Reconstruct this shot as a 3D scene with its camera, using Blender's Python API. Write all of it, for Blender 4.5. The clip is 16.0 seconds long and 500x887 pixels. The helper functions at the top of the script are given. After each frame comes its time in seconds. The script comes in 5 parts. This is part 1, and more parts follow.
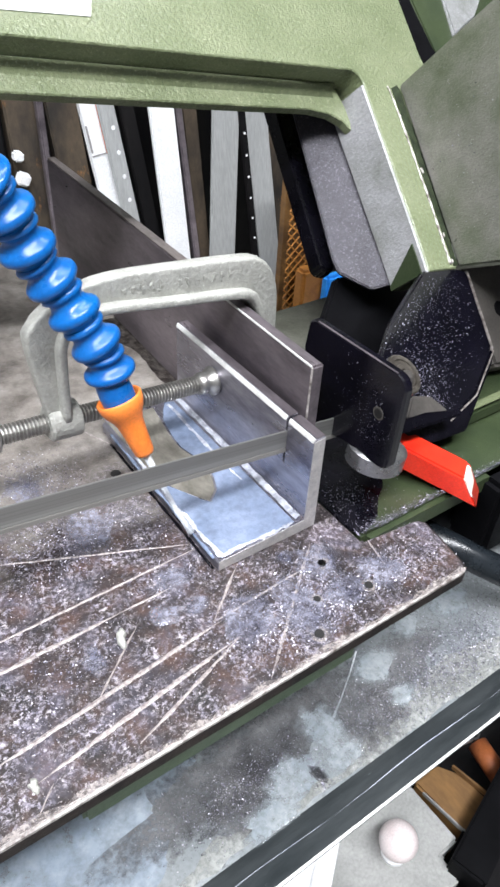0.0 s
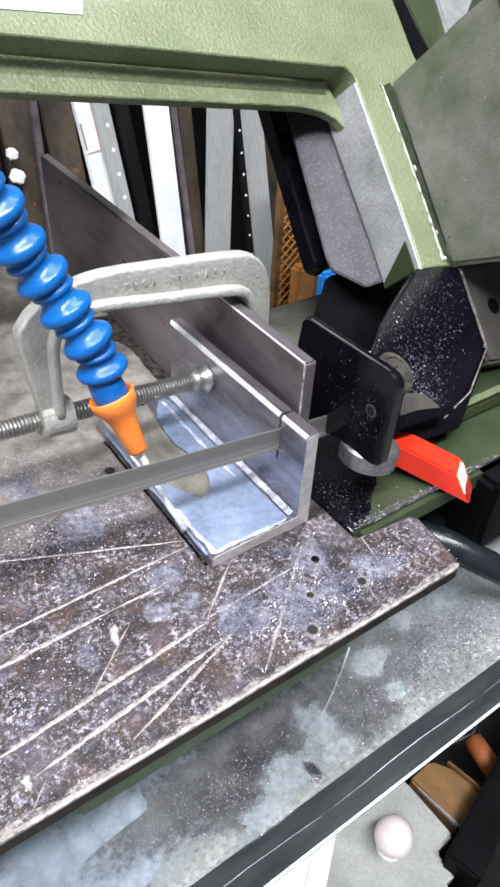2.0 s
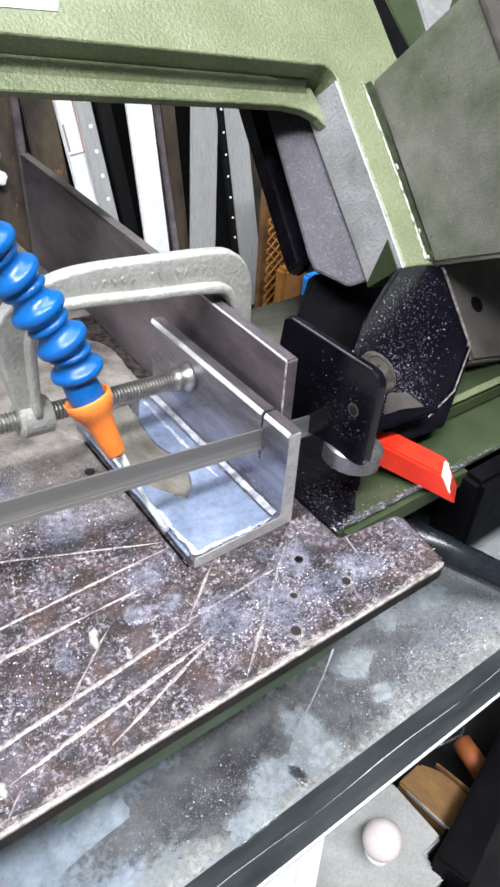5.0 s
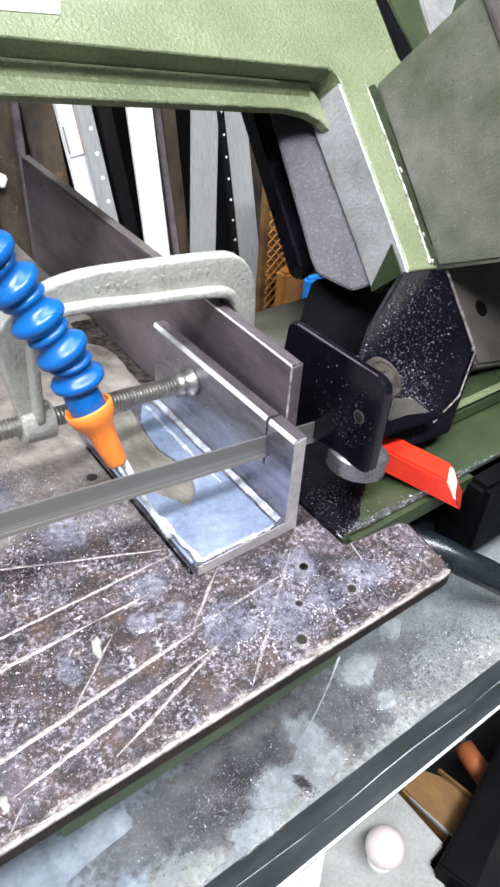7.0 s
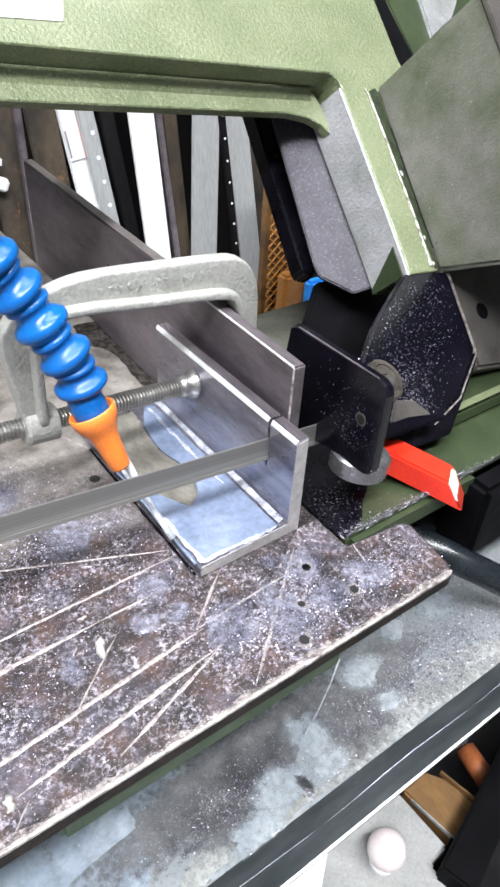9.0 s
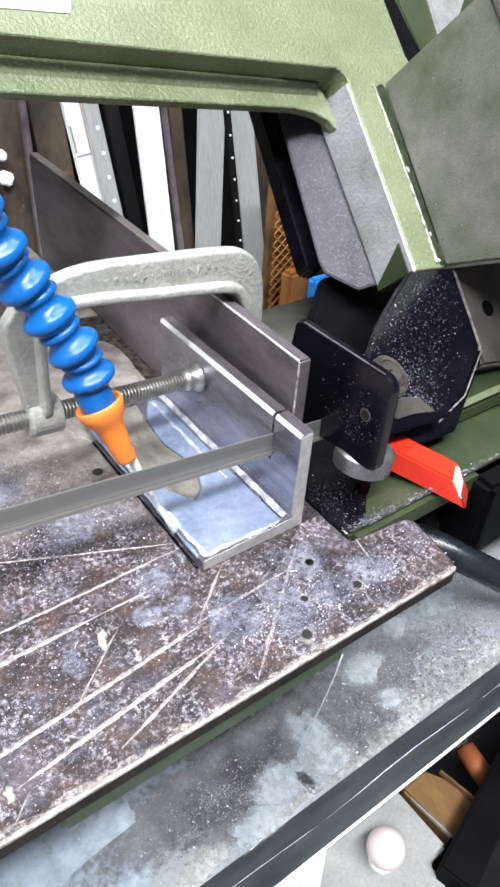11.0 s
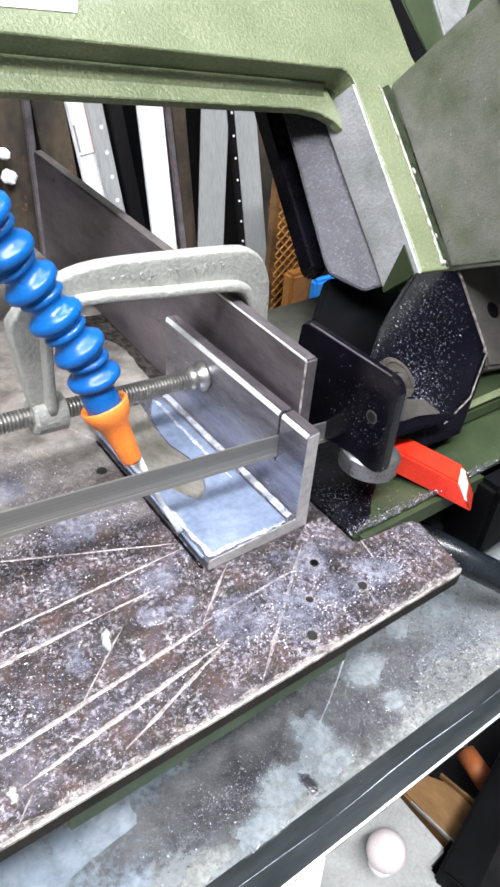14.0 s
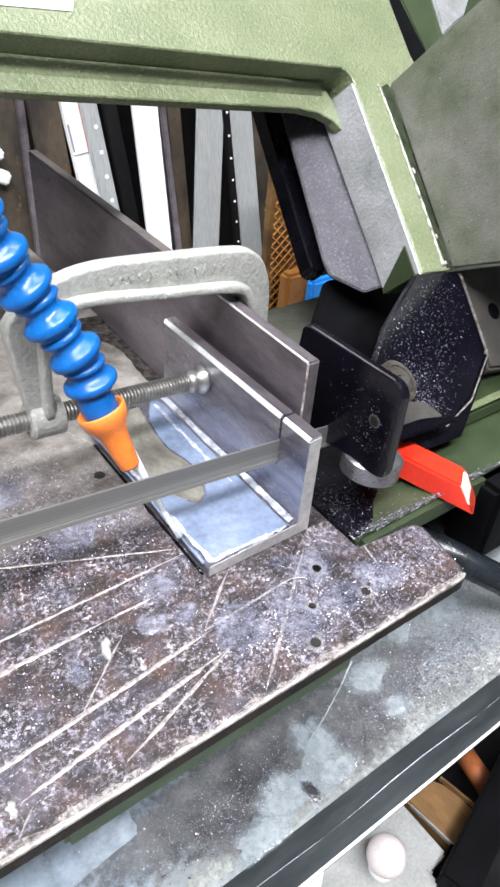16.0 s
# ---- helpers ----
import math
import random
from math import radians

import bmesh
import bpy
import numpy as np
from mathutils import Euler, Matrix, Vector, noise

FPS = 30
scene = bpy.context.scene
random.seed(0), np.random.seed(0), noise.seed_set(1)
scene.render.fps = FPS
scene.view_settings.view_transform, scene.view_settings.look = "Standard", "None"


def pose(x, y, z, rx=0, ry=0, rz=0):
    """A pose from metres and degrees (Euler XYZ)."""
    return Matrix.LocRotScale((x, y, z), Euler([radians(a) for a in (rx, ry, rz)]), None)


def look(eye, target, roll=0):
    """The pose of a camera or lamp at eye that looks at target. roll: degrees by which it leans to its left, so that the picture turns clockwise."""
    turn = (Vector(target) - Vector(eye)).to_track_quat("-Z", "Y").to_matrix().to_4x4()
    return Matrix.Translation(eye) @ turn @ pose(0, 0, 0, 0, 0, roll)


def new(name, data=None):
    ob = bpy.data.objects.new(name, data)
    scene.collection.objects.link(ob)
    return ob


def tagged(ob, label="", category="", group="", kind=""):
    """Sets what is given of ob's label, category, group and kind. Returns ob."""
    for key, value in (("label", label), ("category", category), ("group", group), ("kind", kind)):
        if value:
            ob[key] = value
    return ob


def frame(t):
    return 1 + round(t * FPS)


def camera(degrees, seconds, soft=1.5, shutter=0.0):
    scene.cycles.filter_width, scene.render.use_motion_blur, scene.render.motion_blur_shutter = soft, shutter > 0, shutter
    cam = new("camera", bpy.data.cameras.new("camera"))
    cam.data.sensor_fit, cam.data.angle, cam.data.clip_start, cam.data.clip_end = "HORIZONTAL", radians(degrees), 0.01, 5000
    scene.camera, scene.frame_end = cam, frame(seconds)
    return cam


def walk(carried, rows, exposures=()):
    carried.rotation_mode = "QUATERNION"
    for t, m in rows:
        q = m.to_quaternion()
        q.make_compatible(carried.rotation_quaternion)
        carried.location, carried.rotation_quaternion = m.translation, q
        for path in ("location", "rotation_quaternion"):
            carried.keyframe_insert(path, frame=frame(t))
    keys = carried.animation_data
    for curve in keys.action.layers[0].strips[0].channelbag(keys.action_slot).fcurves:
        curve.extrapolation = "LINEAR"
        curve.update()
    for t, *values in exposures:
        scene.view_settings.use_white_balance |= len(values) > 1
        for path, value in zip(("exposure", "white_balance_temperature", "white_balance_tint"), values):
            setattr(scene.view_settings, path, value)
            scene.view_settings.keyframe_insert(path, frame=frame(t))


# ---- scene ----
cam = camera(40.0, 16.0, soft=2.7)
ROWS = [
    (0.0, -0.15657, -0.15792, 0.22026, 51.355, -2.739, -34.619),
    (0.5, -0.15690, -0.15898, 0.22106, 51.350, -2.690, -34.500),
    (1.0, -0.15647, -0.15962, 0.22083, 51.458, -2.764, -34.633),
    (1.5, -0.15747, -0.15862, 0.22001, 51.313, -3.080, -34.807),
    (2.0, -0.15557, -0.15934, 0.22007, 51.206, -2.789, -34.896),
    (2.5, -0.15483, -0.15933, 0.22069, 51.227, -2.737, -35.088),
    (3.0, -0.15597, -0.16019, 0.22009, 51.514, -2.957, -35.216),
    (3.5, -0.15595, -0.16097, 0.21919, 51.650, -3.000, -35.306),
    (4.0, -0.15389, -0.16096, 0.21786, 51.620, -3.210, -35.666),
    (6.5, -0.15172, -0.15579, 0.21499, 51.646, -3.072, -35.961),
    (7.0, -0.15207, -0.15525, 0.21503, 51.779, -3.194, -35.987),
    (7.5, -0.15271, -0.15583, 0.21392, 51.994, -3.189, -35.964),
    (8.0, -0.15244, -0.15718, 0.21381, 51.935, -3.190, -36.092),
    (8.5, -0.15378, -0.15669, 0.21495, 51.987, -3.245, -36.006),
    (9.0, -0.15367, -0.15613, 0.21507, 52.074, -3.114, -35.981),
    (11.5, -0.15490, -0.15578, 0.21159, 51.886, -3.582, -35.497),
    (12.0, -0.15428, -0.15502, 0.21107, 51.669, -3.602, -35.610),
    (12.5, -0.15463, -0.15360, 0.21131, 51.617, -3.470, -35.511),
    (13.0, -0.15433, -0.15398, 0.21104, 51.806, -3.483, -35.620),
    (13.5, -0.15564, -0.15381, 0.21034, 52.037, -3.762, -35.493),
    (14.0, -0.15651, -0.15385, 0.21080, 52.108, -3.887, -35.354),
    (14.5, -0.15644, -0.15392, 0.21052, 51.883, -3.785, -35.197),
    (15.0, -0.15678, -0.15278, 0.21081, 52.017, -3.970, -35.428),
    (15.5, -0.15637, -0.15061, 0.21095, 52.131, -3.984, -35.558),
    (16.0, -0.15609, -0.14872, 0.20898, 52.163, -4.029, -35.859),
]
walk(cam, [(t, pose(x, y, z, rx, ry, rz)) for t, x, y, z, rx, ry, rz in ROWS],
     exposures=[(0.0, -0.02), (4.0, -0.02), (6.5, 0.16), (16.0, 0.16)])

# ---- light: cool white tubes on a workshop ceiling ----
world = bpy.data.worlds.new("workshop_air")
scene.world = world
world.use_nodes = True
world.node_tree.nodes["Background"].inputs[0].default_value = (0.75, 0.85, 1.0, 1)
world.node_tree.nodes["Background"].inputs[1].default_value = 0.02


def area_lamp(name, where, target, sx, sy, watts, colour):
    data = bpy.data.lights.new(name, "AREA")
    data.shape, data.size, data.size_y, data.energy, data.color = "RECTANGLE", sx, sy, watts, colour
    lamp = new(name, data)
    lamp.matrix_world = look(where, target)
    return lamp


area_lamp("tube_light_near", (-0.25, -0.75, 1.70), (-0.25, -0.60, 0), 1.5, 0.22, 84, (0.93, 0.95, 1.0))
area_lamp("tube_light_back", (0.35, 0.15, 1.70), (0.35, 0.15, 0), 1.5, 0.22, 22, (0.93, 0.95, 1.0))
area_lamp("tube_light_front", (-1.0, -0.3, 1.70), (-1.0, -0.3, 0), 0.22, 1.5, 60, (0.93, 0.95, 1.0))


# ---- materials ----
def nodes_of(name):
    m = bpy.data.materials.new(name)
    m.use_nodes = True
    t = m.node_tree
    return m, t, t.nodes["Principled BSDF"]


def noise_node(t, scale, detail=4.0, rough=0.6, vec=None):
    n = t.nodes.new("ShaderNodeTexNoise")
    n.inputs["Scale"].default_value, n.inputs["Detail"].default_value, n.inputs["Roughness"].default_value = scale, detail, rough
    if vec is not None:
        t.links.new(vec, n.inputs["Vector"])
    return n.outputs["Fac"]


def ramp(t, fac, stops):
    r = t.nodes.new("ShaderNodeValToRGB")
    while len(r.color_ramp.elements) < len(stops):
        r.color_ramp.elements.new(0.5)
    for e, (p, c) in zip(r.color_ramp.elements, stops):
        e.position = p
        e.color = (*c, 1) if len(c) == 3 else c
    t.links.new(fac, r.inputs[0])
    return r.outputs[0]


def mix(t, fac, a, b, mode="MIX"):
    m = t.nodes.new("ShaderNodeMix")
    m.data_type, m.blend_type = "RGBA", mode
    for sock, val in ((m.inputs[0], fac), (m.inputs[6], a), (m.inputs[7], b)):
        if isinstance(val, (int, float)):
            sock.default_value = val
        elif isinstance(val, tuple):
            sock.default_value = (*val, 1)
        else:
            t.links.new(val, sock)
    return m.outputs[2]


def coords(t, kind="Object", scale=(1, 1, 1)):
    c = t.nodes.new("ShaderNodeTexCoord")
    if scale == (1, 1, 1):
        return c.outputs[kind]
    m = t.nodes.new("ShaderNodeMapping")
    m.inputs["Scale"].default_value = scale
    t.links.new(c.outputs[kind], m.inputs[0])
    return m.outputs[0]


def bump(t, b, height, strength, distance):
    n = t.nodes.new("ShaderNodeBump")
    n.inputs["Strength"].default_value, n.inputs["Distance"].default_value = strength, distance
    t.links.new(height, n.inputs["Height"])
    t.links.new(n.outputs[0], b.inputs["Normal"])


def grey(v):
    return (v, v, v)


def surface(name, c1, c2, scale, rough=0.5, metal=0.0, fine=1200, bump_size=0.0003, bump_strength=0.3, spots=None, spot_scale=500, spot_at=0.66, stretch=(1, 1, 1), rough2=None, coat=0.0, cluster=0, spec=0.5):
    m, t, b = nodes_of(name)
    v = coords(t, scale=stretch)
    big = ramp(t, noise_node(t, scale, 5, 0.65, v), [(0.35, c1), (0.65, c2)])
    grain = noise_node(t, fine, 3, 0.6, v)
    colour = mix(t, 0.35, big, ramp(t, grain, [(0.3, grey(0.35)), (0.7, grey(1.0))]), "MULTIPLY")
    if spots:
        s = ramp(t, noise_node(t, spot_scale, 6, 0.78, v), [(spot_at, grey(0)), (spot_at + 0.10, grey(1))])
        if cluster:
            s = mix(t, 1.0, s, ramp(t, noise_node(t, cluster, 4, 0.6, v), [(0.42, grey(0.05)), (0.64, grey(1))]), "MULTIPLY")
        colour = mix(t, s, colour, spots)
    t.links.new(colour, b.inputs["Base Color"])
    r = ramp(t, noise_node(t, scale * 2.3, 4, 0.6, v), [(0.3, grey(rough)), (0.7, grey(rough2 if rough2 is not None else min(1, rough + 0.15)))])
    t.links.new(r, b.inputs["Roughness"])
    b.inputs["Metallic"].default_value = metal
    b.inputs["Specular IOR Level"].default_value = spec
    b.inputs["Coat Weight"].default_value = coat
    b.inputs["Coat Roughness"].default_value = 0.15
    if bump_strength:
        bump(t, b, grain, bump_strength, bump_size)
    return m


GREEN = surface("green_hammer_paint", (0.150, 0.180, 0.092), (0.200, 0.228, 0.128), 30, 0.34, 0.0, 520, 0.0011, 0.8, spots=(0.35, 0.38, 0.26), spot_scale=560, spot_at=0.57, coat=0.1)
# green darkened in its colour for the shade under the saw arm
GREEN_DARK = surface("shade_dark_green_paint", (0.026, 0.040, 0.017), (0.045, 0.062, 0.028), 25, 0.35, 0.0, 700, 0.0005, 0.4, spots=(0.22, 0.23, 0.2), spot_scale=1500, spot_at=0.72, coat=0.15)
# pale grey-pink tone lightened to carry the glare on the housing
GREEN_WALL = surface("dull_green_sheet_paint", (0.092, 0.112, 0.066), (0.31, 0.295, 0.275), 13, 0.26, 0.3, 750, 0.0007, 0.6, spots=(0.62, 0.62, 0.6), spot_scale=900, spot_at=0.62, rough2=0.42)
GREY_CAST = surface("grey_casting_and_wall_reflection", (0.20, 0.21, 0.19), (0.37, 0.37, 0.38), 28, 0.4, 0.2, 600, 0.0008, 0.6, spots=(0.6, 0.6, 0.62), spot_scale=800, spot_at=0.60)
# low purple-grey; the dim light inside the bow is in this colour
GREY_DIM = surface("dim_lit_grey_sheet", (0.024, 0.022, 0.029), (0.050, 0.046, 0.058), 30, 0.42, 0.1, 600, 0.0010, 0.8, spots=(0.13, 0.125, 0.15), spot_scale=700, spot_at=0.55)
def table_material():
    """Oiled rusty plate: mottled rust, clotted pale chips, paler and greyer towards the back."""
    m, t, b = nodes_of("rusty_oiled_steel_plate")
    v = coords(t)
    rust = ramp(t, noise_node(t, 55, 7, 0.72, v), [(0.36, (0.006, 0.005, 0.006)), (0.50, (0.030, 0.020, 0.018)), (0.68, (0.096, 0.052, 0.040))])
    grain = noise_node(t, 620, 4, 0.7, v)
    colour = mix(t, 0.55, rust, ramp(t, grain, [(0.30, grey(0.25)), (0.72, grey(1.0))]), "MULTIPLY")
    haze = ramp(t, noise_node(t, 34, 6, 0.7, v), [(0.50, grey(0)), (0.70, grey(0.55))])
    colour = mix(t, haze, colour, (0.115, 0.112, 0.155))
    clots = mix(t, 1.0, ramp(t, noise_node(t, 430, 7, 0.82, v), [(0.49, grey(0)), (0.60, grey(1))]), ramp(t, noise_node(t, 62, 5, 0.65, v), [(0.42, grey(0.06)), (0.60, grey(1))]), "MULTIPLY")
    pale = ramp(t, noise_node(t, 190, 5, 0.7, v), [(0.32, (0.16, 0.15, 0.21)), (0.52, (0.37, 0.34, 0.39)), (0.70, (0.74, 0.69, 0.70))])
    colour = mix(t, clots, colour, pale)
    dots = ramp(t, noise_node(t, 1150, 3, 0.6, v), [(0.62, grey(0)), (0.68, grey(0.8))])
    colour = mix(t, dots, colour, (0.42, 0.38, 0.38))
    # pale grey tones mixed in more strongly as y grows
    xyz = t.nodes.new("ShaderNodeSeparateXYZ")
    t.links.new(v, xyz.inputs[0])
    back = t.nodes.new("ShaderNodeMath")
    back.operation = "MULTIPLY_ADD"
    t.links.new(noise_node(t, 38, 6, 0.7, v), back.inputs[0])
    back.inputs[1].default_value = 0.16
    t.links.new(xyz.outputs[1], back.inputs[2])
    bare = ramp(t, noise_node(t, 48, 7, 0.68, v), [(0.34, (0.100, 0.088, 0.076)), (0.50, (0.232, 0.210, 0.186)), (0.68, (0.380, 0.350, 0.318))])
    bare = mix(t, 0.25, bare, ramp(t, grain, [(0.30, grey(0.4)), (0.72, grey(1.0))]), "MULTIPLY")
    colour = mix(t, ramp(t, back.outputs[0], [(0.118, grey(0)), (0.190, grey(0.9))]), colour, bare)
    t.links.new(colour, b.inputs["Base Color"])
    t.links.new(ramp(t, noise_node(t, 120, 5, 0.6, v), [(0.3, grey(0.30)), (0.7, grey(0.62))]), b.inputs["Roughness"])
    b.inputs["Specular IOR Level"].default_value = 0.4
    bump(t, b, mix(t, 0.5, grain, noise_node(t, 240, 5, 0.7, v)), 0.6, 0.0011)
    return m


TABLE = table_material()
PLATE_SIDE = surface("shade_dark_plate_side", (0.006, 0.005, 0.005), (0.030, 0.022, 0.019), 90, 0.55, 0.0, 500, 0.0006, 0.4, spec=0.2)
EDGE_BRIGHT = surface("rubbed_bright_edge", (0.13, 0.105, 0.095), (0.80, 0.76, 0.73), 170, 0.32, 0.3, 900, 0.0004, 0.4)
LIP_BRIGHT = surface("bare_sheet_edge", (0.62, 0.62, 0.60), (0.82, 0.82, 0.80), 60, 0.3, 0.3, 700, 0.0002, 0.2)
GAP_SHADE = surface("green_gap_shade", (0.012, 0.018, 0.009), (0.045, 0.058, 0.030), 90, 0.5, 0.0, 700, 0.0005, 0.4, spec=0.2)
# darker rail green; the shade under the plate is in this colour
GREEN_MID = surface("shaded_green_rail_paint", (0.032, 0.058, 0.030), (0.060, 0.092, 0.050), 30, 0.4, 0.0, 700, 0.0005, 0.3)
OLIVE = surface("dusty_olive_paint", (0.060, 0.064, 0.045), (0.125, 0.125, 0.100), 35, 0.5, 0.0, 500, 0.0006, 0.4, spots=(0.26, 0.25, 0.22), spot_scale=700, spot_at=0.63)
RUBBED = surface("rubbed_brown_steel", (0.17, 0.145, 0.135), (0.31, 0.275, 0.26), 60, 0.35, 0.5, 700, 0.0003, 0.3, stretch=(1, 0.3, 1))
EDGE = surface("lit_bright_edge", (0.09, 0.07, 0.06), (0.50, 0.46, 0.43), 300, 0.35, 0.4, 900, 0.0005, 0.5)
STEEL = surface("oily_rolled_steel", (0.20, 0.19, 0.24), (0.60, 0.59, 0.66), 38, 0.18, 0.85, 900, 0.0001, 0.15, stretch=(1, 0.25, 1), rough2=0.42)
STEEL_DARK = surface("dark_mill_scale_steel", (0.105, 0.090, 0.100), (0.29, 0.25, 0.27), 30, 0.26, 0.5, 600, 0.0003, 0.3, stretch=(1, 0.3, 1), rough2=0.46)
DRY_SCALE = surface("dry_scaled_steel", (0.13, 0.12, 0.098), (0.34, 0.32, 0.275), 60, 0.38, 0.3, 500, 0.0004, 0.4, stretch=(1, 0.5, 1))
CUT_STEEL = surface("freshly_cut_steel", (0.55, 0.54, 0.54), (0.75, 0.73, 0.70), 200, 0.3, 0.6, 1500, 0.0001, 0.2)
BLADE = surface("running_blade_steel", (0.20, 0.20, 0.19), (0.42, 0.42, 0.40), 10, 0.3, 0.6, 300, 0.0001, 0.05, stretch=(0.03, 1, 8))
BLADE_TEETH = surface("blurred_blade_teeth", (0.20, 0.195, 0.18), (0.34, 0.33, 0.31), 12, 0.45, 0.4, 300, 0.0001, 0.05, stretch=(0.03, 1, 8))
CAST_SILVER = surface("sand_cast_silver_iron", (0.345, 0.345, 0.315), (0.47, 0.47, 0.43), 60, 0.42, 0.15, 520, 0.0010, 0.7, spots=(0.58, 0.58, 0.54), spot_scale=560, spot_at=0.58)
THREAD = surface("zinc_plated_thread", (0.36, 0.35, 0.33), (0.58, 0.57, 0.54), 200, 0.3, 0.9, 900, 0.0001, 0.1)
BLUE = surface("glossy_blue_plastic", (0.002, 0.098, 0.36), (0.003, 0.135, 0.46), 25, 0.24, 0.0, 800, 0.0001, 0.05)
ORANGE = surface("orange_plastic", (0.85, 0.20, 0.03), (0.95, 0.27, 0.05), 40, 0.3, 0.0, 800, 0.0001, 0.1)
BLACK = surface("oily_black_steel_and_shadow", (0.0015, 0.0015, 0.0025), (0.005, 0.0045, 0.008), 35, 0.2, 0.0, 700, 0.0003, 0.3, spots=(0.20, 0.18, 0.26), spot_scale=900, spot_at=0.715, rough2=0.34, spec=0.22)
ROLLER = surface("chip_dusted_bearing_steel", (0.050, 0.043, 0.036), (0.15, 0.135, 0.115), 120, 0.3, 0.4, 900, 0.0002, 0.3)
DARK_TUBE = surface("dark_blue_grey_hose", (0.005, 0.007, 0.009), (0.014, 0.018, 0.022), 30, 0.24, 0.0, 500, 0.0002, 0.2, rough2=0.3, spec=0.4)
BLACK_MATT = surface("black_paint_and_gap_shade", (0.0015, 0.0015, 0.002), (0.005, 0.005, 0.006), 30, 0.5, 0.0, 700, 0.0003, 0.2, spec=0.07)
DARK_METAL = surface("dark_bare_metal", (0.06, 0.055, 0.05), (0.11, 0.10, 0.09), 35, 0.4, 0.3, 700, 0.0003, 0.3)
BEARING = surface("polished_bearing_steel", (0.28, 0.28, 0.29), (0.48, 0.48, 0.49), 80, 0.22, 0.9, 900, 0.0001, 0.05)
RED = surface("bright_red_paint", (0.72, 0.025, 0.01), (0.85, 0.04, 0.015), 60, 0.28, 0.0, 900, 0.0002, 0.15, coat=0.3)
ORANGE_RED = surface("dull_red_inside", (0.30, 0.02, 0.01), (0.42, 0.035, 0.015), 60, 0.4)
PLUG = surface("cream_plastic_plug", (0.9, 0.86, 0.7), (0.97, 0.95, 0.88), 200, 0.35, 0.0, 900, 0.0002, 0.2)
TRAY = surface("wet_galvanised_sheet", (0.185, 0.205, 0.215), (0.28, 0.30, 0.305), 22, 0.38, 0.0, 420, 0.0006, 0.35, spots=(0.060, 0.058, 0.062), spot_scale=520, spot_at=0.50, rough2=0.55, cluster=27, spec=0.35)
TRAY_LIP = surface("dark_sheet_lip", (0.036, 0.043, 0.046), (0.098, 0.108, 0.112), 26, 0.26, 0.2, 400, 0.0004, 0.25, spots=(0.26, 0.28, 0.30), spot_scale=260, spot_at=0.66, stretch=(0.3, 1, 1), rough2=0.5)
WHITE = surface("white_powder_coat", (0.78, 0.79, 0.80), (0.86, 0.86, 0.86), 20, 0.4, 0.0, 600, 0.0002, 0.1)
PAPER = surface("white_paper_label", (0.82, 0.82, 0.82), (0.9, 0.9, 0.9), 60, 0.5, 0.0, 900, 0.0001, 0.05)
ALU = surface("brushed_aluminium", (0.36, 0.37, 0.365), (0.47, 0.48, 0.475), 8, 0.45, 0.3, 500, 0.0001, 0.05, stretch=(1, 1, 0.05))
RUST = surface("rusty_brown_bar", (0.016, 0.013, 0.010), (0.085, 0.062, 0.040), 22, 0.55, 0.1, 300, 0.0006, 0.4, spots=(0.45, 0.20, 0.05), spot_scale=48, spot_at=0.60, stretch=(1, 1, 0.5), cluster=14)
DARK_BAR = surface("black_scale_bar", (0.003, 0.003, 0.004), (0.011, 0.010, 0.010), 25, 0.45, 0.0, 300, 0.0004, 0.3, stretch=(1, 1, 0.3), spec=0.18)
AMBER = surface("amber_plastic", (0.24, 0.095, 0.02), (0.42, 0.18, 0.04), 25, 0.3, 0.0, 300, 0.0004, 0.2)
BLUE_BIT = surface("bright_blue_plastic", (0.02, 0.25, 0.75), (0.03, 0.33, 0.9), 25, 0.4, 0.0, 300, 0.0002, 0.1)
CARD = surface("brown_worn_wood", (0.085, 0.042, 0.014), (0.24, 0.125, 0.04), 30, 0.5, 0.0, 300, 0.0005, 0.4, stretch=(1, 0.3, 1))
ORANGE_RUST = surface("orange_rust", (0.22, 0.055, 0.018), (0.40, 0.12, 0.035), 40, 0.5, 0.1, 400, 0.0005, 0.4)
CONCRETE = surface("workshop_concrete", (0.22, 0.22, 0.21), (0.34, 0.34, 0.33), 5, 0.7, 0.0, 120, 0.001, 0.3)
PLASTER = surface("grey_plaster", (0.20, 0.20, 0.20), (0.28, 0.28, 0.28), 3, 0.8, 0.0, 120, 0.001, 0.2)
SHELF_PAINT = surface("pale_grey_paint", (0.28, 0.285, 0.27), (0.41, 0.41, 0.395), 20, 0.45, 0.0, 400, 0.0003, 0.2)
KNOB = surface("pale_pink_plastic", (0.74, 0.63, 0.62), (0.86, 0.78, 0.77), 40, 0.3, 0.0, 700, 0.0002, 0.2)
SCRATCH = surface("bright_scratch_metal", (0.18, 0.15, 0.145), (0.50, 0.45, 0.43), 420, 0.4, 0.2, 1500, 0.0002, 0.3)


def swarf_material():
    m, t, b = nodes_of("steel_swarf")
    g = t.nodes.new("ShaderNodeNewGeometry")
    t.links.new(ramp(t, g.outputs["Random Per Island"], [(0.0, (0.020, 0.018, 0.024)), (0.45, (0.10, 0.095, 0.13)), (0.80, (0.28, 0.27, 0.34)), (1.0, (0.66, 0.64, 0.70))]), b.inputs["Base Color"])
    b.inputs["Roughness"].default_value = 0.32
    b.inputs["Metallic"].default_value = 0.4
    return m


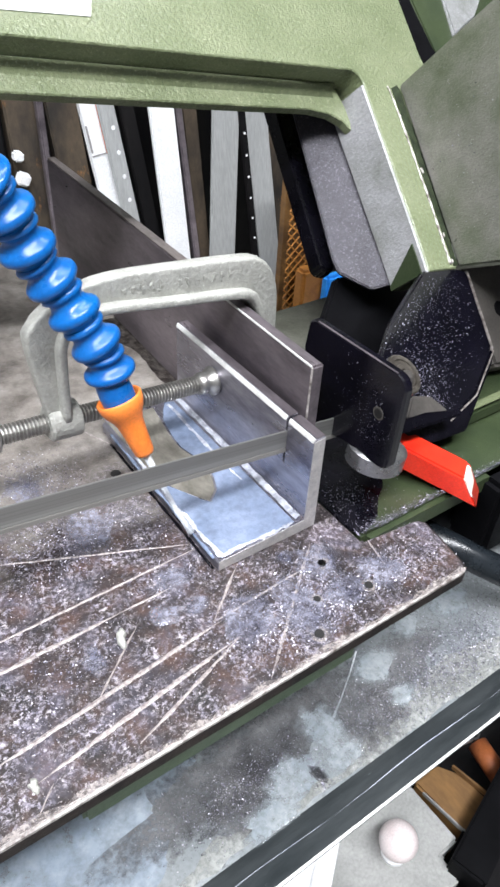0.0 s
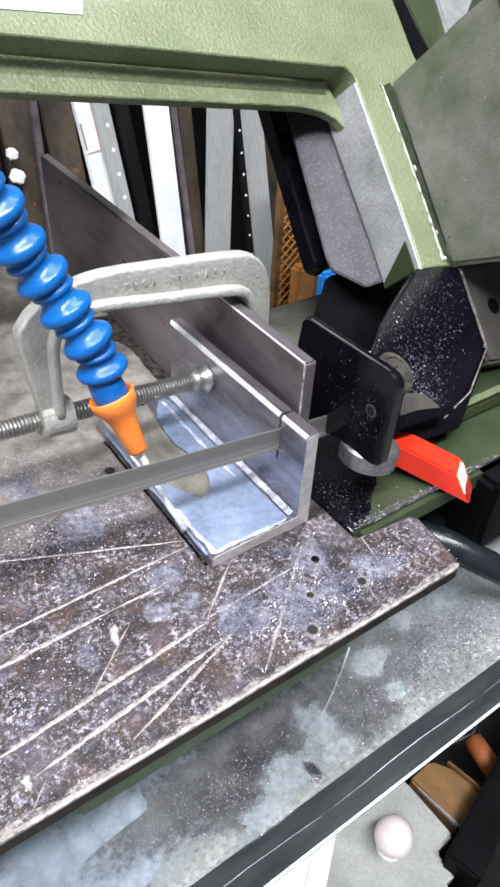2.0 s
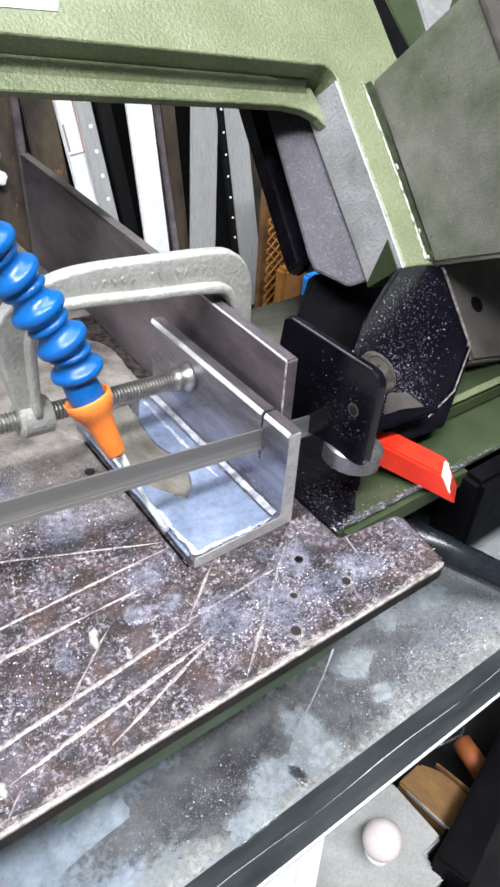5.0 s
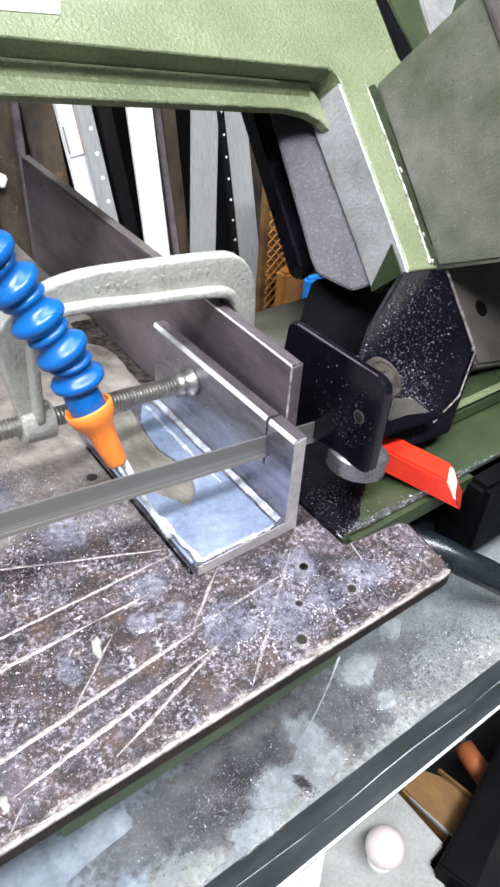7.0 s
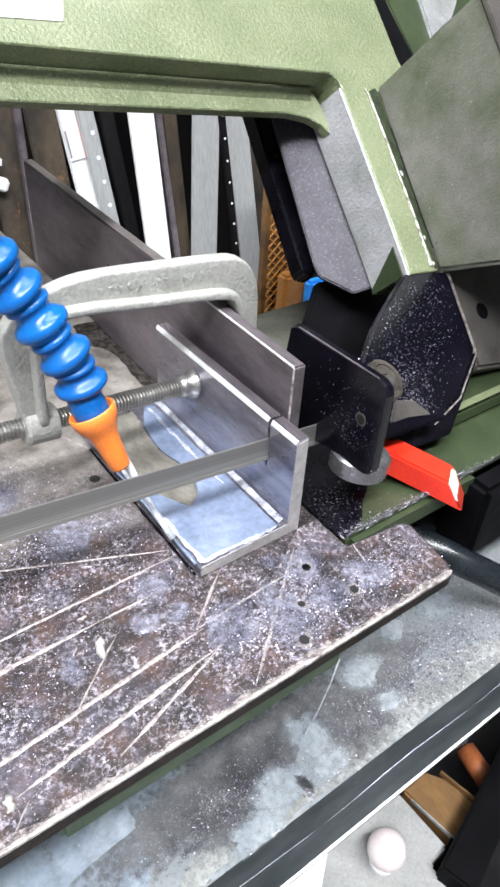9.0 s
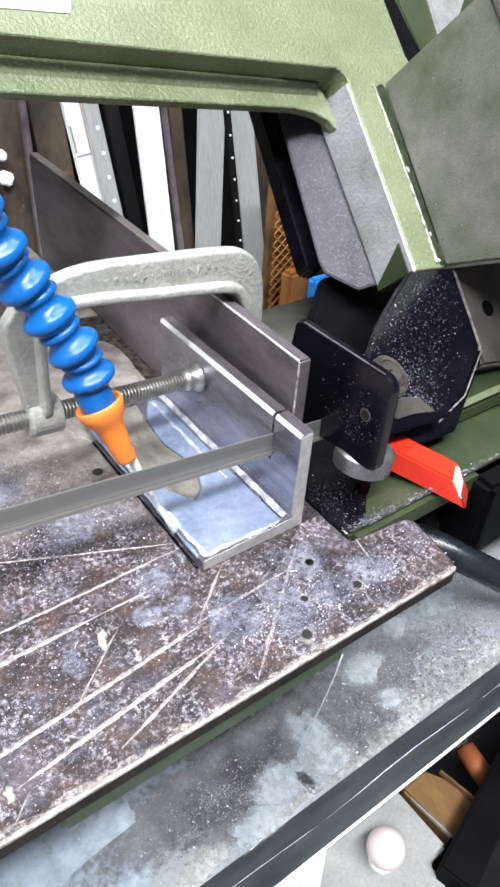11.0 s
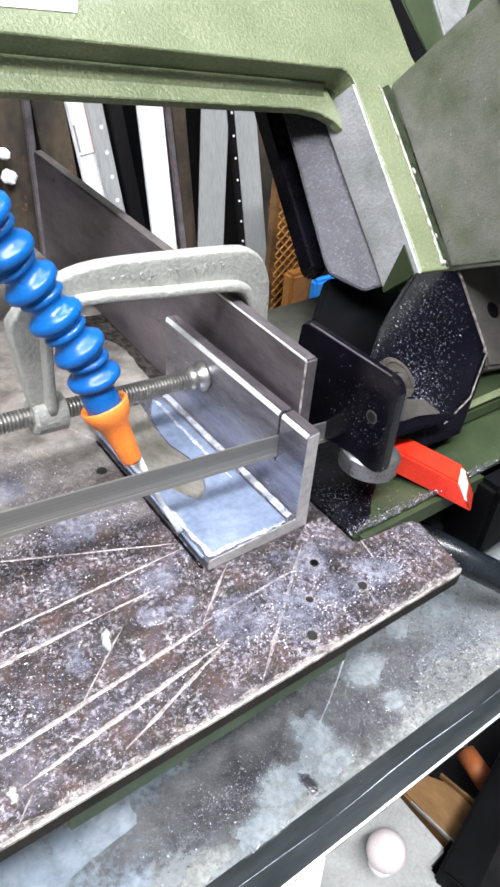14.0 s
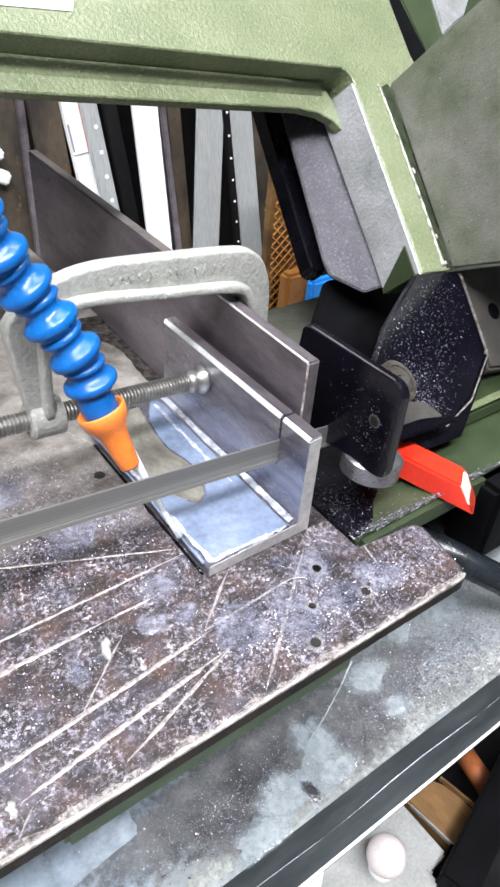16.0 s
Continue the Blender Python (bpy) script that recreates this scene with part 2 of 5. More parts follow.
SWARF = swarf_material()
OILED = surface("oil_wet_blued_steel", (0.0015, 0.0015, 0.003), (0.005, 0.0045, 0.009), 40, 0.10, 0.0, 600, 0.0003, 0.3, spots=(0.22, 0.21, 0.30), spot_scale=1300, spot_at=0.70, rough2=0.24, cluster=70, spec=0.55)
MARK = surface("grey_ink", (0.25, 0.24, 0.24), (0.35, 0.34, 0.34), 100, 0.6)
ORANGE_INK = surface("orange_ink", (0.7, 0.16, 0.05), (0.8, 0.22, 0.08), 100, 0.6)
HOLE = surface("oily_hole", (0.004, 0.004, 0.004), (0.01, 0.009, 0.008), 100, 0.5, bump_strength=0)


def film_material(name, c1, c2, cover, rim=False, grain=260, low=0.55):
    m, t, b = nodes_of(name)
    v = coords(t)
    n = noise_node(t, 55, 5, 0.6, v)
    t.links.new(ramp(t, n, [(0.35, c1), (0.65, c2)]), b.inputs["Base Color"])
    b.inputs["Roughness"].default_value = 0.12
    b.inputs["Coat Weight"].default_value = 0.6
    a = ramp(t, noise_node(t, grain, 5, 0.7, v), [(0.36, grey(cover * low)), (0.60, grey(cover))])
    if rim:
        d = t.nodes.new("ShaderNodeVectorMath")
        d.operation = "DISTANCE"
        flat = t.nodes.new("ShaderNodeMapping")
        flat.inputs["Scale"].default_value = (1, 1, 0)
        t.links.new(coords(t, "Generated"), flat.inputs[0])
        t.links.new(flat.outputs[0], d.inputs[0])
        d.inputs[1].default_value = (0.5, 0.5, 0)
        wob = t.nodes.new("ShaderNodeMath")
        wob.operation = "MULTIPLY_ADD"
        t.links.new(noise_node(t, 200, 5, 0.75, v), wob.inputs[0])
        wob.inputs[1].default_value = 0.55
        t.links.new(d.outputs["Value"], wob.inputs[2])
        a = mix(t, 1.0, a, ramp(t, wob.outputs[0], [(0.50, grey(1)), (0.68, grey(0))]), "MULTIPLY")
    t.links.new(a, b.inputs["Alpha"])
    bump(t, b, noise_node(t, 350, 3, 0.6, v), 0.25, 0.0006)
    return m


MILK = film_material("milky_coolant_film", (0.150, 0.190, 0.275), (0.235, 0.285, 0.395), 0.93, False, 260, 0.75)
FOAM = film_material("coolant_foam_and_glint", (0.36, 0.38, 0.45), (0.68, 0.70, 0.76), 0.9, False, 220, 0.5)
WORN = film_material("speckled_bare_metal", (0.20, 0.17, 0.16), (0.42, 0.38, 0.36), 0.8, False, 420, 0.0)
WORN.node_tree.nodes["Principled BSDF"].inputs["Coat Weight"].default_value = 0.0
WORN.node_tree.nodes["Principled BSDF"].inputs["Roughness"].default_value = 0.4
POOL = film_material("milky_coolant_pool", (0.25, 0.285, 0.31), (0.36, 0.39, 0.405), 0.92, True)
SHEEN = film_material("pale_blue_coolant_sheet", (0.25, 0.30, 0.36), (0.37, 0.42, 0.47), 0.9, False, 90, 0.55)
SILT = film_material("grey_settled_silt", (0.20, 0.205, 0.19), (0.40, 0.41, 0.39), 0.9, False, 300, 0.35)
WET_SWARF = film_material("settled_dark_swarf", (0.045, 0.045, 0.048), (0.155, 0.155, 0.158), 0.88, True, 420, 0.4)
SCUM = film_material("chip_laden_coolant", (0.085, 0.085, 0.120), (0.36, 0.36, 0.43), 0.8, True, 330, 0.0)
CLOT = film_material("dark_wet_swarf", (0.012, 0.012, 0.014), (0.06, 0.06, 0.065), 0.95, True, 420, 0.2)
OIL_FILM = film_material("brown_black_oil", (0.010, 0.008, 0.007), (0.035, 0.028, 0.024), 0.9, False, 180, 0.45)
for film in (CLOT, WET_SWARF, SILT):
    film.node_tree.nodes["Principled BSDF"].inputs["Coat Weight"].default_value = 0.0
    film.node_tree.nodes["Principled BSDF"].inputs["Roughness"].default_value = 0.45
STREAM = film_material("falling_coolant", (0.7, 0.76, 0.82), (0.85, 0.88, 0.92), 0.6)

# ---- mesh helpers ----
HOME = {}


def thing(name, m=None, **tags):
    ob = new(name)
    ob.matrix_world = m or Matrix()
    HOME[ob.name] = m or Matrix()
    return tagged(ob, **tags)


def part(name, bm, material, parent=None, label="", smooth=False, kind=""):
    me = bpy.data.meshes.new(name)
    bmesh.ops.recalc_face_normals(bm, faces=bm.faces)
    for fc in bm.faces:
        fc.smooth = smooth
    if parent is not None:
        bmesh.ops.transform(bm, matrix=HOME[parent.name].inverted(), verts=bm.verts)
    bm.to_mesh(me)
    bm.free()
    me.materials.append(material)
    ob = new(name, me)
    if parent is not None:
        ob.parent = parent
        HOME[ob.name] = HOME[parent.name]
    else:
        HOME[ob.name] = Matrix()
    return tagged(ob, label=label, kind=kind)


def soften(bm, size, steps=2):
    if size:
        sharp = [e for e in bm.edges if len(e.link_faces) == 2 and e.calc_face_angle(0) > 0.6]
        bmesh.ops.bevel(bm, geom=sharp, offset=size, segments=steps, affect="EDGES", clamp_overlap=True)
    return bm


def prism(poly, f, lo, hi, bevel=0.0, bm=None, steps=2):
    """A flat outline in the first two axes of the frame f, from lo to hi along its third."""
    own = bmesh.new()
    a = [own.verts.new(f @ Vector((x, y, lo))) for x, y in poly]
    b = [own.verts.new(f @ Vector((x, y, hi))) for x, y in poly]
    own.faces.new(a[::-1])
    own.faces.new(b)
    for i in range(len(poly)):
        j = (i + 1) % len(poly)
        own.faces.new((a[i], a[j], b[j], b[i]))
    bmesh.ops.recalc_face_normals(own, faces=own.faces)
    soften(own, bevel, steps)
    return join(bm, own)


def join(bm, own):
    if bm is None:
        return own
    me = bpy.data.meshes.new("join")
    own.to_mesh(me)
    own.free()
    bm.from_mesh(me)
    bpy.data.meshes.remove(me)
    return bm


def box(x0, x1, y0, y1, z0, z1, bevel=0.0, f=None, bm=None):
    return prism([(x0, y0), (x1, y0), (x1, y1), (x0, y1)], f or Matrix(), z0, z1, bevel, bm)


def axis_frame(at, way, up=(0, 0, 1)):
    """A frame at a point whose third axis is way."""
    w = Vector(way).normalized()
    u = Vector(up).cross(w)
    if u.length < 1e-4:
        u = Vector((1, 0, 0))
    u.normalize()
    v = w.cross(u)
    return Matrix(((u.x, v.x, w.x, at[0]), (u.y, v.y, w.y, at[1]), (u.z, v.z, w.z, at[2]), (0, 0, 0, 1)))


def lathe(profile, f, n=28, bm=None):
    """A profile of (height, radius) turned about the third axis of f."""
    own = bmesh.new()
    rings = [[own.verts.new(f @ Vector((r * math.cos(6.2832 * i / n), r * math.sin(6.2832 * i / n), h))) for i in range(n)] for h, r in profile]
    for a, b in zip(rings, rings[1:]):
        for i in range(n):
            own.faces.new((a[i], a[(i + 1) % n], b[(i + 1) % n], b[i]))
    own.faces.new(rings[0][::-1])
    own.faces.new(rings[-1])
    return join(bm, own)


def tube(points, radius, n=12, bm=None):
    own = bmesh.new()
    pts = [Vector(p) for p in points]
    rings = []
    for i, p in enumerate(pts):
        f = axis_frame(p, pts[min(i + 1, len(pts) - 1)] - pts[max(i - 1, 0)])
        r = radius[i] if isinstance(radius, (list, tuple)) else radius
        rings.append([own.verts.new(f @ Vector((r * math.cos(6.2832 * k / n), r * math.sin(6.2832 * k / n), 0))) for k in range(n)])
    for a, b in zip(rings, rings[1:]):
        for i in range(n):
            own.faces.new((a[i], a[(i + 1) % n], b[(i + 1) % n], b[i]))
    own.faces.new(rings[0][::-1])
    own.faces.new(rings[-1])
    return join(bm, own)


def flowing(points, n=4):
    """A smooth run through the points."""
    p = [Vector(q) for q in points]
    out = []
    for i in range(len(p) - 1):
        a, b, c, d = p[max(i - 1, 0)], p[i], p[i + 1], p[min(i + 2, len(p) - 1)]
        for k in range(n):
            u = k / n
            q = 0.5 * (2 * b + (c - a) * u + (2 * a - 5 * b + 4 * c - d) * u * u + (3 * b - a - 3 * c + d) * u ** 3)
            out.append((q.x, q.y))
    return out + [tuple(p[-1])]


def arc(cx, cy, r, a0, a1, n=6):
    return [(cx + r * math.cos(radians(a0 + (a1 - a0) * i / n)), cy + r * math.sin(radians(a0 + (a1 - a0) * i / n))) for i in range(n + 1)]


def even(run, n):
    """The same run of points, set out at n even steps."""
    d = [0.0]
    for a, b in zip(run, run[1:]):
        d.append(d[-1] + math.hypot(b[0] - a[0], b[1] - a[1]))
    out, k = [], 0
    for i in range(n):
        want = d[-1] * i / (n - 1)
        while k < len(run) - 2 and d[k + 1] < want:
            k += 1
        u = (want - d[k]) / max(1e-9, d[k + 1] - d[k])
        out.append((run[k][0] + (run[k + 1][0] - run[k][0]) * u, run[k][1] + (run[k + 1][1] - run[k][1]) * u))
    return out


def cast_band(outer, inner, f, half, b, n=56):
    """A cast rib of rounded section between two runs of points."""
    bm = bmesh.new()
    rings = []
    for o, q in zip(even(outer, n), even(inner, n)):
        o, q = Vector(o), Vector(q)
        full = (q - o).length
        w = (q - o) / full
        b2 = min(b, full * 0.4)
        sec = []
        for side in (-1, 1):
            pts = [(0, half - b2), (0.08 * b2, half - 0.6 * b2), (0.3 * b2, half - 0.3 * b2), (0.6 * b2, half - 0.08 * b2), (b2, half), (full / 2, half), (full - b2, half), (full - 0.6 * b2, half - 0.08 * b2), (full - 0.3 * b2, half - 0.3 * b2), (full - 0.08 * b2, half - 0.6 * b2), (full, half - b2)]
            sec += [(d, side * h) for d, h in (pts if side < 0 else pts[::-1])]
        rings.append([bm.verts.new(f @ Vector((o.x + w.x * d, o.y + w.y * d, h))) for d, h in sec])
    m = len(rings[0])
    for a, c in zip(rings, rings[1:]):
        for k in range(m):
            bm.faces.new((a[k], a[(k + 1) % m], c[(k + 1) % m], c[k]))
    bm.faces.new(rings[0][::-1])
    bm.faces.new(rings[-1])
    return bm


def blob(cx, cy, z, rx, ry, seed, thick=0.0004, turn=0.0, ragged=0.35, n=40):
    """A low puddle with a ragged rim and a domed skin."""
    bm = bmesh.new()
    rnd = random.Random(seed)
    ph = [rnd.uniform(0, 6.28) for _ in range(6)]
    rings = []
    for k, (s, h) in enumerate(((1.0, 0.0), (0.93, 0.7), (0.6, 1.0), (0.25, 1.0))):
        ring = []
        for i in range(n):
            a = 6.2832 * i / n
            r = 1 + ragged * sum(math.sin((j + 2) * a + ph[j]) / (j + 2) for j in range(5))
            x, y = rx * r * s * math.cos(a), ry * r * s * math.sin(a)
            ring.append(bm.verts.new((cx + x * math.cos(turn) - y * math.sin(turn), cy + x * math.sin(turn) + y * math.cos(turn), z + thick * h)))
        rings.append(ring)
    for a, b in zip(rings, rings[1:]):
        for i in range(n):
            bm.faces.new((a[i], a[(i + 1) % n], b[(i + 1) % n], b[i]))
    bm.faces.new(rings[-1])
    return bm


def flakes(name, spots, seed, f=None, parent=None, label="", inside=None):
    """Loose chips: small bent flakes strewn about spots of (x, y, spread x, spread y, count, size)."""
    rnd = random.Random(seed)
    f = f or Matrix()
    verts, faces = [], []
    for cx, cy, sx, sy, count, size in spots:
        for _ in range(count):
            x, y = rnd.gauss(cx, sx), rnd.gauss(cy, sy)
            if inside and not inside(x, y):
                continue
            s = size * rnd.uniform(0.35, 1.2)
            a, tip = rnd.uniform(0, 6.28), rnd.uniform(0.0, 0.6) * s
            ca, sa = math.cos(a), math.sin(a)
            k = len(verts)
            wide = rnd.uniform(0.3, 0.8)
            for px, py, pz in ((-s, -s * wide, 0.0001), (s, -s * wide, tip + 0.0001), (s * 0.9, s * wide, tip + 0.0003), (-s * 0.8, s * wide, rnd.uniform(0.0001, 0.5 * s))):
                verts.append(f @ Vector((x + px * ca - py * sa, y + px * sa + py * ca, pz)))
            faces += [(k, k + 1, k + 2), (k, k + 2, k + 3)]
    me = bpy.data.meshes.new(name)
    if parent is not None:
        back = HOME[parent.name].inverted()
        verts = [back @ v for v in verts]
    me.from_pydata([tuple(v) for v in verts], [], faces)
    me.materials.append(SWARF)
    ob = new(name, me)
    ob.parent = parent
    return tagged(ob, label=label, kind="stuff", category="" if parent else "swarf")


def spill(outline, z, seed, thick=0.0003, ragged=0.0008):
    """A thin sheet of liquid or silt with an uneven outline."""
    rnd = random.Random(seed)
    run = flowing([(x, y) for x, y in outline] + [outline[0]], 7)[:-1]
    run = [(x + rnd.gauss(0, ragged), y + rnd.gauss(0, ragged)) for x, y in run]
    bm = bmesh.new()
    low = [bm.verts.new((x, y, z)) for x, y in run]
    top = [bm.verts.new((x, y, z + thick)) for x, y in run]
    for k in range(len(run)):
        j = (k + 1) % len(run)
        bm.faces.new((low[k], low[j], top[j], top[k]))
    bm.faces.new(top)
    bmesh.ops.triangulate(bm, faces=[fc for fc in bm.faces if len(fc.verts) > 4])
    return bm


def ribbon(one, two, seed, n=40, ragged=0.0003):
    """A thin streak between two edges, each given by its ends, with an uneven border."""
    rnd = random.Random(seed)
    bm = bmesh.new()
    (a0, a1), (b0, b1) = [[Vector(p) for p in e] for e in (one, two)]
    across = (b0 - a0).normalized()
    rows = []
    off = [0.0, 0.0]
    for k in range(n + 1):
        u = k / n
        off = [0.75 * o + rnd.gauss(0, ragged * 0.6) for o in off]
        a, b = a0.lerp(a1, u) + across * off[0], b0.lerp(b1, u) + across * off[1]
        lift = (b1 - a1).cross(a1 - a0).normalized() * 0.0003
        if lift.z < 0:
            lift = -lift
        rows.append([bm.verts.new(a), bm.verts.new((a + b) / 2 + lift), bm.verts.new(b)])
    for p, q in zip(rows, rows[1:]):
        bm.faces.new((p[0], p[1], q[1], q[0]))
        bm.faces.new((p[1], p[2], q[2], q[1]))
    return bm


# ---- setting ----
FLOOR, CEIL = -0.72, 1.75
tagged(part("floor", box(-2.2, 2.6, -2.2, 2.0, FLOOR - 0.1, FLOOR), CONCRETE), label="grey concrete workshop floor", category="floor", kind="structure")
tagged(part("ceiling", box(-2.2, 2.6, -2.2, 2.0, CEIL, CEIL + 0.1), PLASTER), label="grey plaster workshop ceiling", category="ceiling", kind="structure")
for nm, b in (("wall_north", (-2.2, 2.6, 2.0, 2.1)), ("wall_south", (-2.2, 2.6, -2.3, -2.2)), ("wall_west", (-2.3, -2.2, -2.3, 2.1)), ("wall_east", (2.6, 2.7, -2.3, 2.1))):
    tagged(part(nm, box(*b, FLOOR, CEIL), PLASTER), label="plain grey plastered workshop wall", category="wall", kind="structure")

# ---- saw bed ----
bed = thing("saw_bed", label="green cast saw bed darkened as if shaded, swarf along its edge", category="machine base")
part("bed_casting", box(0.016, 0.34, -0.018, 0.172, -0.016, -0.001, 0.003), GREEN_DARK, bed)
part("dusty_deck", box(0.0162, 0.3395, 0.1202, 0.1715, -0.0012, 0.0004, 0.0002), OLIVE, bed, "olive deck dull with dust")
part("bed_ledge", prism([(0.090, 0.014), (0.34, 0.014), (0.34, 0.12), (0.12, 0.12)], Matrix(), -0.002, 0.010, 0.003), GREEN_DARK, bed, "green raised ledge")
# lit corner of the ledge painted in as a lighter green strip
part("ledge_lit_edge", box(0.093, 0.34, 0.0142, 0.0190, 0.0098, 0.0106, 0.0003), GREEN, bed, "lighter green strip painted as the ledge's lit edge")
# black patch drawn where the guide throws its shadow on the bed
part("guide_shadow_patch", spill([(0.0585, 0.030), (0.0480, 0.0060), (0.0370, -0.0030), (0.0262, -0.0125), (0.0130, -0.0128), (0.0122, 0.010), (0.0130, 0.060), (0.055, 0.060)], -0.0008, 6, 0.0012, 0.00008), BLACK, bed, "black patch painted as the guide's shadow, flecked with chips")
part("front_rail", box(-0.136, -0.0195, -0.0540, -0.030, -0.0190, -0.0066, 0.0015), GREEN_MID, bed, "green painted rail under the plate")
part("bed_foot", box(-0.13, 0.02, 0.03, 0.15, -0.10, -0.0068, 0.004), GREEN_DARK, bed)

# ---- table plate ----
table = thing("table_plate", label="dark rusty steel table plate, scratched and wet with coolant", category="machine table")
PLATE = [(-0.36, -0.0545)] + [(0.036, -0.0562)] + arc(0.036, -0.0502, 0.006, -90, 0)[1:] + [(0.0455, -0.026), (0.043, -0.0225), (0.012, -0.0195), (0.0115, 0.40), (-0.36, 0.40)]
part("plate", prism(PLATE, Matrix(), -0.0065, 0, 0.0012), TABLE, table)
SCRATCHES = [
    (-0.1458, 0.0140, -0.0525, 0.0158, 1.2), (-0.1499, 0.0011, -0.0950, 0.0025, 2.0), (-0.0950, 0.0025, -0.0722, 0.0028, 1.0),
    (-0.1602, -0.0315, -0.0636, -0.0217, 1.8), (-0.1458, -0.0427, -0.0624, -0.0317, 1.8), (-0.1124, -0.0488, -0.0610, -0.0317, 1.4),
    (-0.1291, 0.0521, -0.0532, 0.0193, 1.0), (-0.1178, -0.0274, -0.0925, -0.0069, 1.0), (-0.0428, -0.0016, -0.0661, -0.0207, 1.2),
    (-0.0617, -0.0527, -0.0083, -0.0080, 1.6), (-0.0661, -0.0207, -0.0187, -0.0179, 1.1), (0.0145, -0.0203, 0.0110, -0.0355, 1.1),
    (-0.1479, -0.0518, -0.1408, -0.0453, 0.7), (-0.1102, 0.1095, -0.0952, 0.0908, 1.1), (-0.0636, 0.1256, -0.0507, 0.0959, 1.2),
]


def scratch(x0, y0, x1, y1, width, seed):
    rnd = random.Random(seed)
    bm = bmesh.new()
    d = Vector((x1 - x0, y1 - y0, 0))
    side = Vector((-d.y, d.x, 0)).normalized()
    n = max(6, int(d.length / 0.003))
    rows = []
    for i in range(n + 1):
        k = i / n
        w = width * 0.00046 * min(1, 4 * k + 0.15, 4 * (1 - k) + 0.15) * rnd.uniform(0.65, 1.25)
        c = Vector((x0, y0, 0.0)) + d * k + side * rnd.uniform(-0.00015, 0.00015)
        rows.append([bm.verts.new(c - side * w), bm.verts.new(c + Vector((0, 0, 0.00022))), bm.verts.new(c + side * w)])
    for a, b in zip(rows, rows[1:]):
        bm.faces.new((a[0], b[0], b[1], a[1]))
        bm.faces.new((a[1], b[1], b[2], a[2]))
    return bm


for i, s in enumerate(SCRATCHES):
    part("scratch", scratch(*s, i), SCRATCH, table, "bright scored line" if i == 0 else "")
def edge_band(out_by, in_by, z0, z1, seed, rough_in=0.0, turned=5):
    """A strip that follows the plate's front edge and rounded corner."""
    rnd = random.Random(seed)
    run = [(-0.36 + 0.004 * k, -0.0545 - 0.0017 * k / 99) for k in range(99)] + [(0.036, -0.0562)]
    normals = [(0.0, -1.0)] * len(run)
    for a in (-72, -54, -36, -18, 0)[:turned]:
        run.append((0.036 + 0.006 * math.cos(radians(a)), -0.0502 + 0.006 * math.sin(radians(a))))
        normals.append((math.cos(radians(a)), math.sin(radians(a))))
    if turned == 5:
        run.append((0.0455, -0.026))
        normals.append((0.99, -0.1))
    outer = [(x + nx * out_by, y + ny * out_by) for (x, y), (nx, ny) in zip(run, normals)]
    inner = []
    for (x, y), (nx, ny) in zip(run, normals):
        d = in_by + rnd.uniform(0, rough_in)
        inner.append((x - nx * d, y - ny * d))
    bm = bmesh.new()
    rings = [[bm.verts.new((*p, z)) for p in line] for line, z in ((outer, z0), (outer, z1), (inner, z1), (inner, z0))]
    for a, b in zip(rings, rings[1:]):
        for k in range(len(run) - 1):
            bm.faces.new((a[k], a[k + 1], b[k + 1], b[k]))
    return bm


# side strip painted darker than the top, as shade would leave it
part("plate_side", edge_band(0.0003, 0.0004, -0.0064, -0.0010, 1), PLATE_SIDE, table, "side of the plate, painted dark as if in shade")
part("worn_edge", edge_band(0.0002, 0.0006, -0.0010, 0.0002, 2, 0.0010, 2), EDGE_BRIGHT, table, "bright worn front edge")
part("worn_margin", edge_band(-0.0006, 0.0014, 0.0001, 0.00035, 3, 0.0022, 2), WORN, table, "speckled worn margin")

for x, y, r in ((-0.0115, -0.0200, 0.0021), (-0.0350, -0.0472, 0.0021), (-0.0253, -0.0337, 0.0016), (-0.0025, -0.0396, 0.0019), (-0.0598, 0.0772, 0.0026)):
    rim = lathe([(0.0001, r * 1.75), (0.0003, r * 1.3), (0.0003, r * 1.0), (0.0002, r * 0.97)], Matrix.Translation((x, y, 0)), 20)
    part("hole_rim", rim, WORN if r < 0.0025 else TABLE, table)
    part("drilled_hole", lathe([(0.0002, r), (0.0006, r * 0.9)], Matrix.Translation((x, y, 0)), 20), HOLE, table, "dark drilled hole")
lump = blob(-0.0993, -0.0086, 0, 0.0020, 0.0038, 5, 0.0020, -0.5, 0.4)
tagged(part("metal_chip", lump, CAST_SILVER, smooth=True), label="pale lump of caked metal chips on the plate", category="swarf")


def on_table(x, y):
    return y > -0.054 and x < 0.043 and not (x > 0.011 and y > -0.021) and not (-0.051 < x < 0.012 and y > 0)


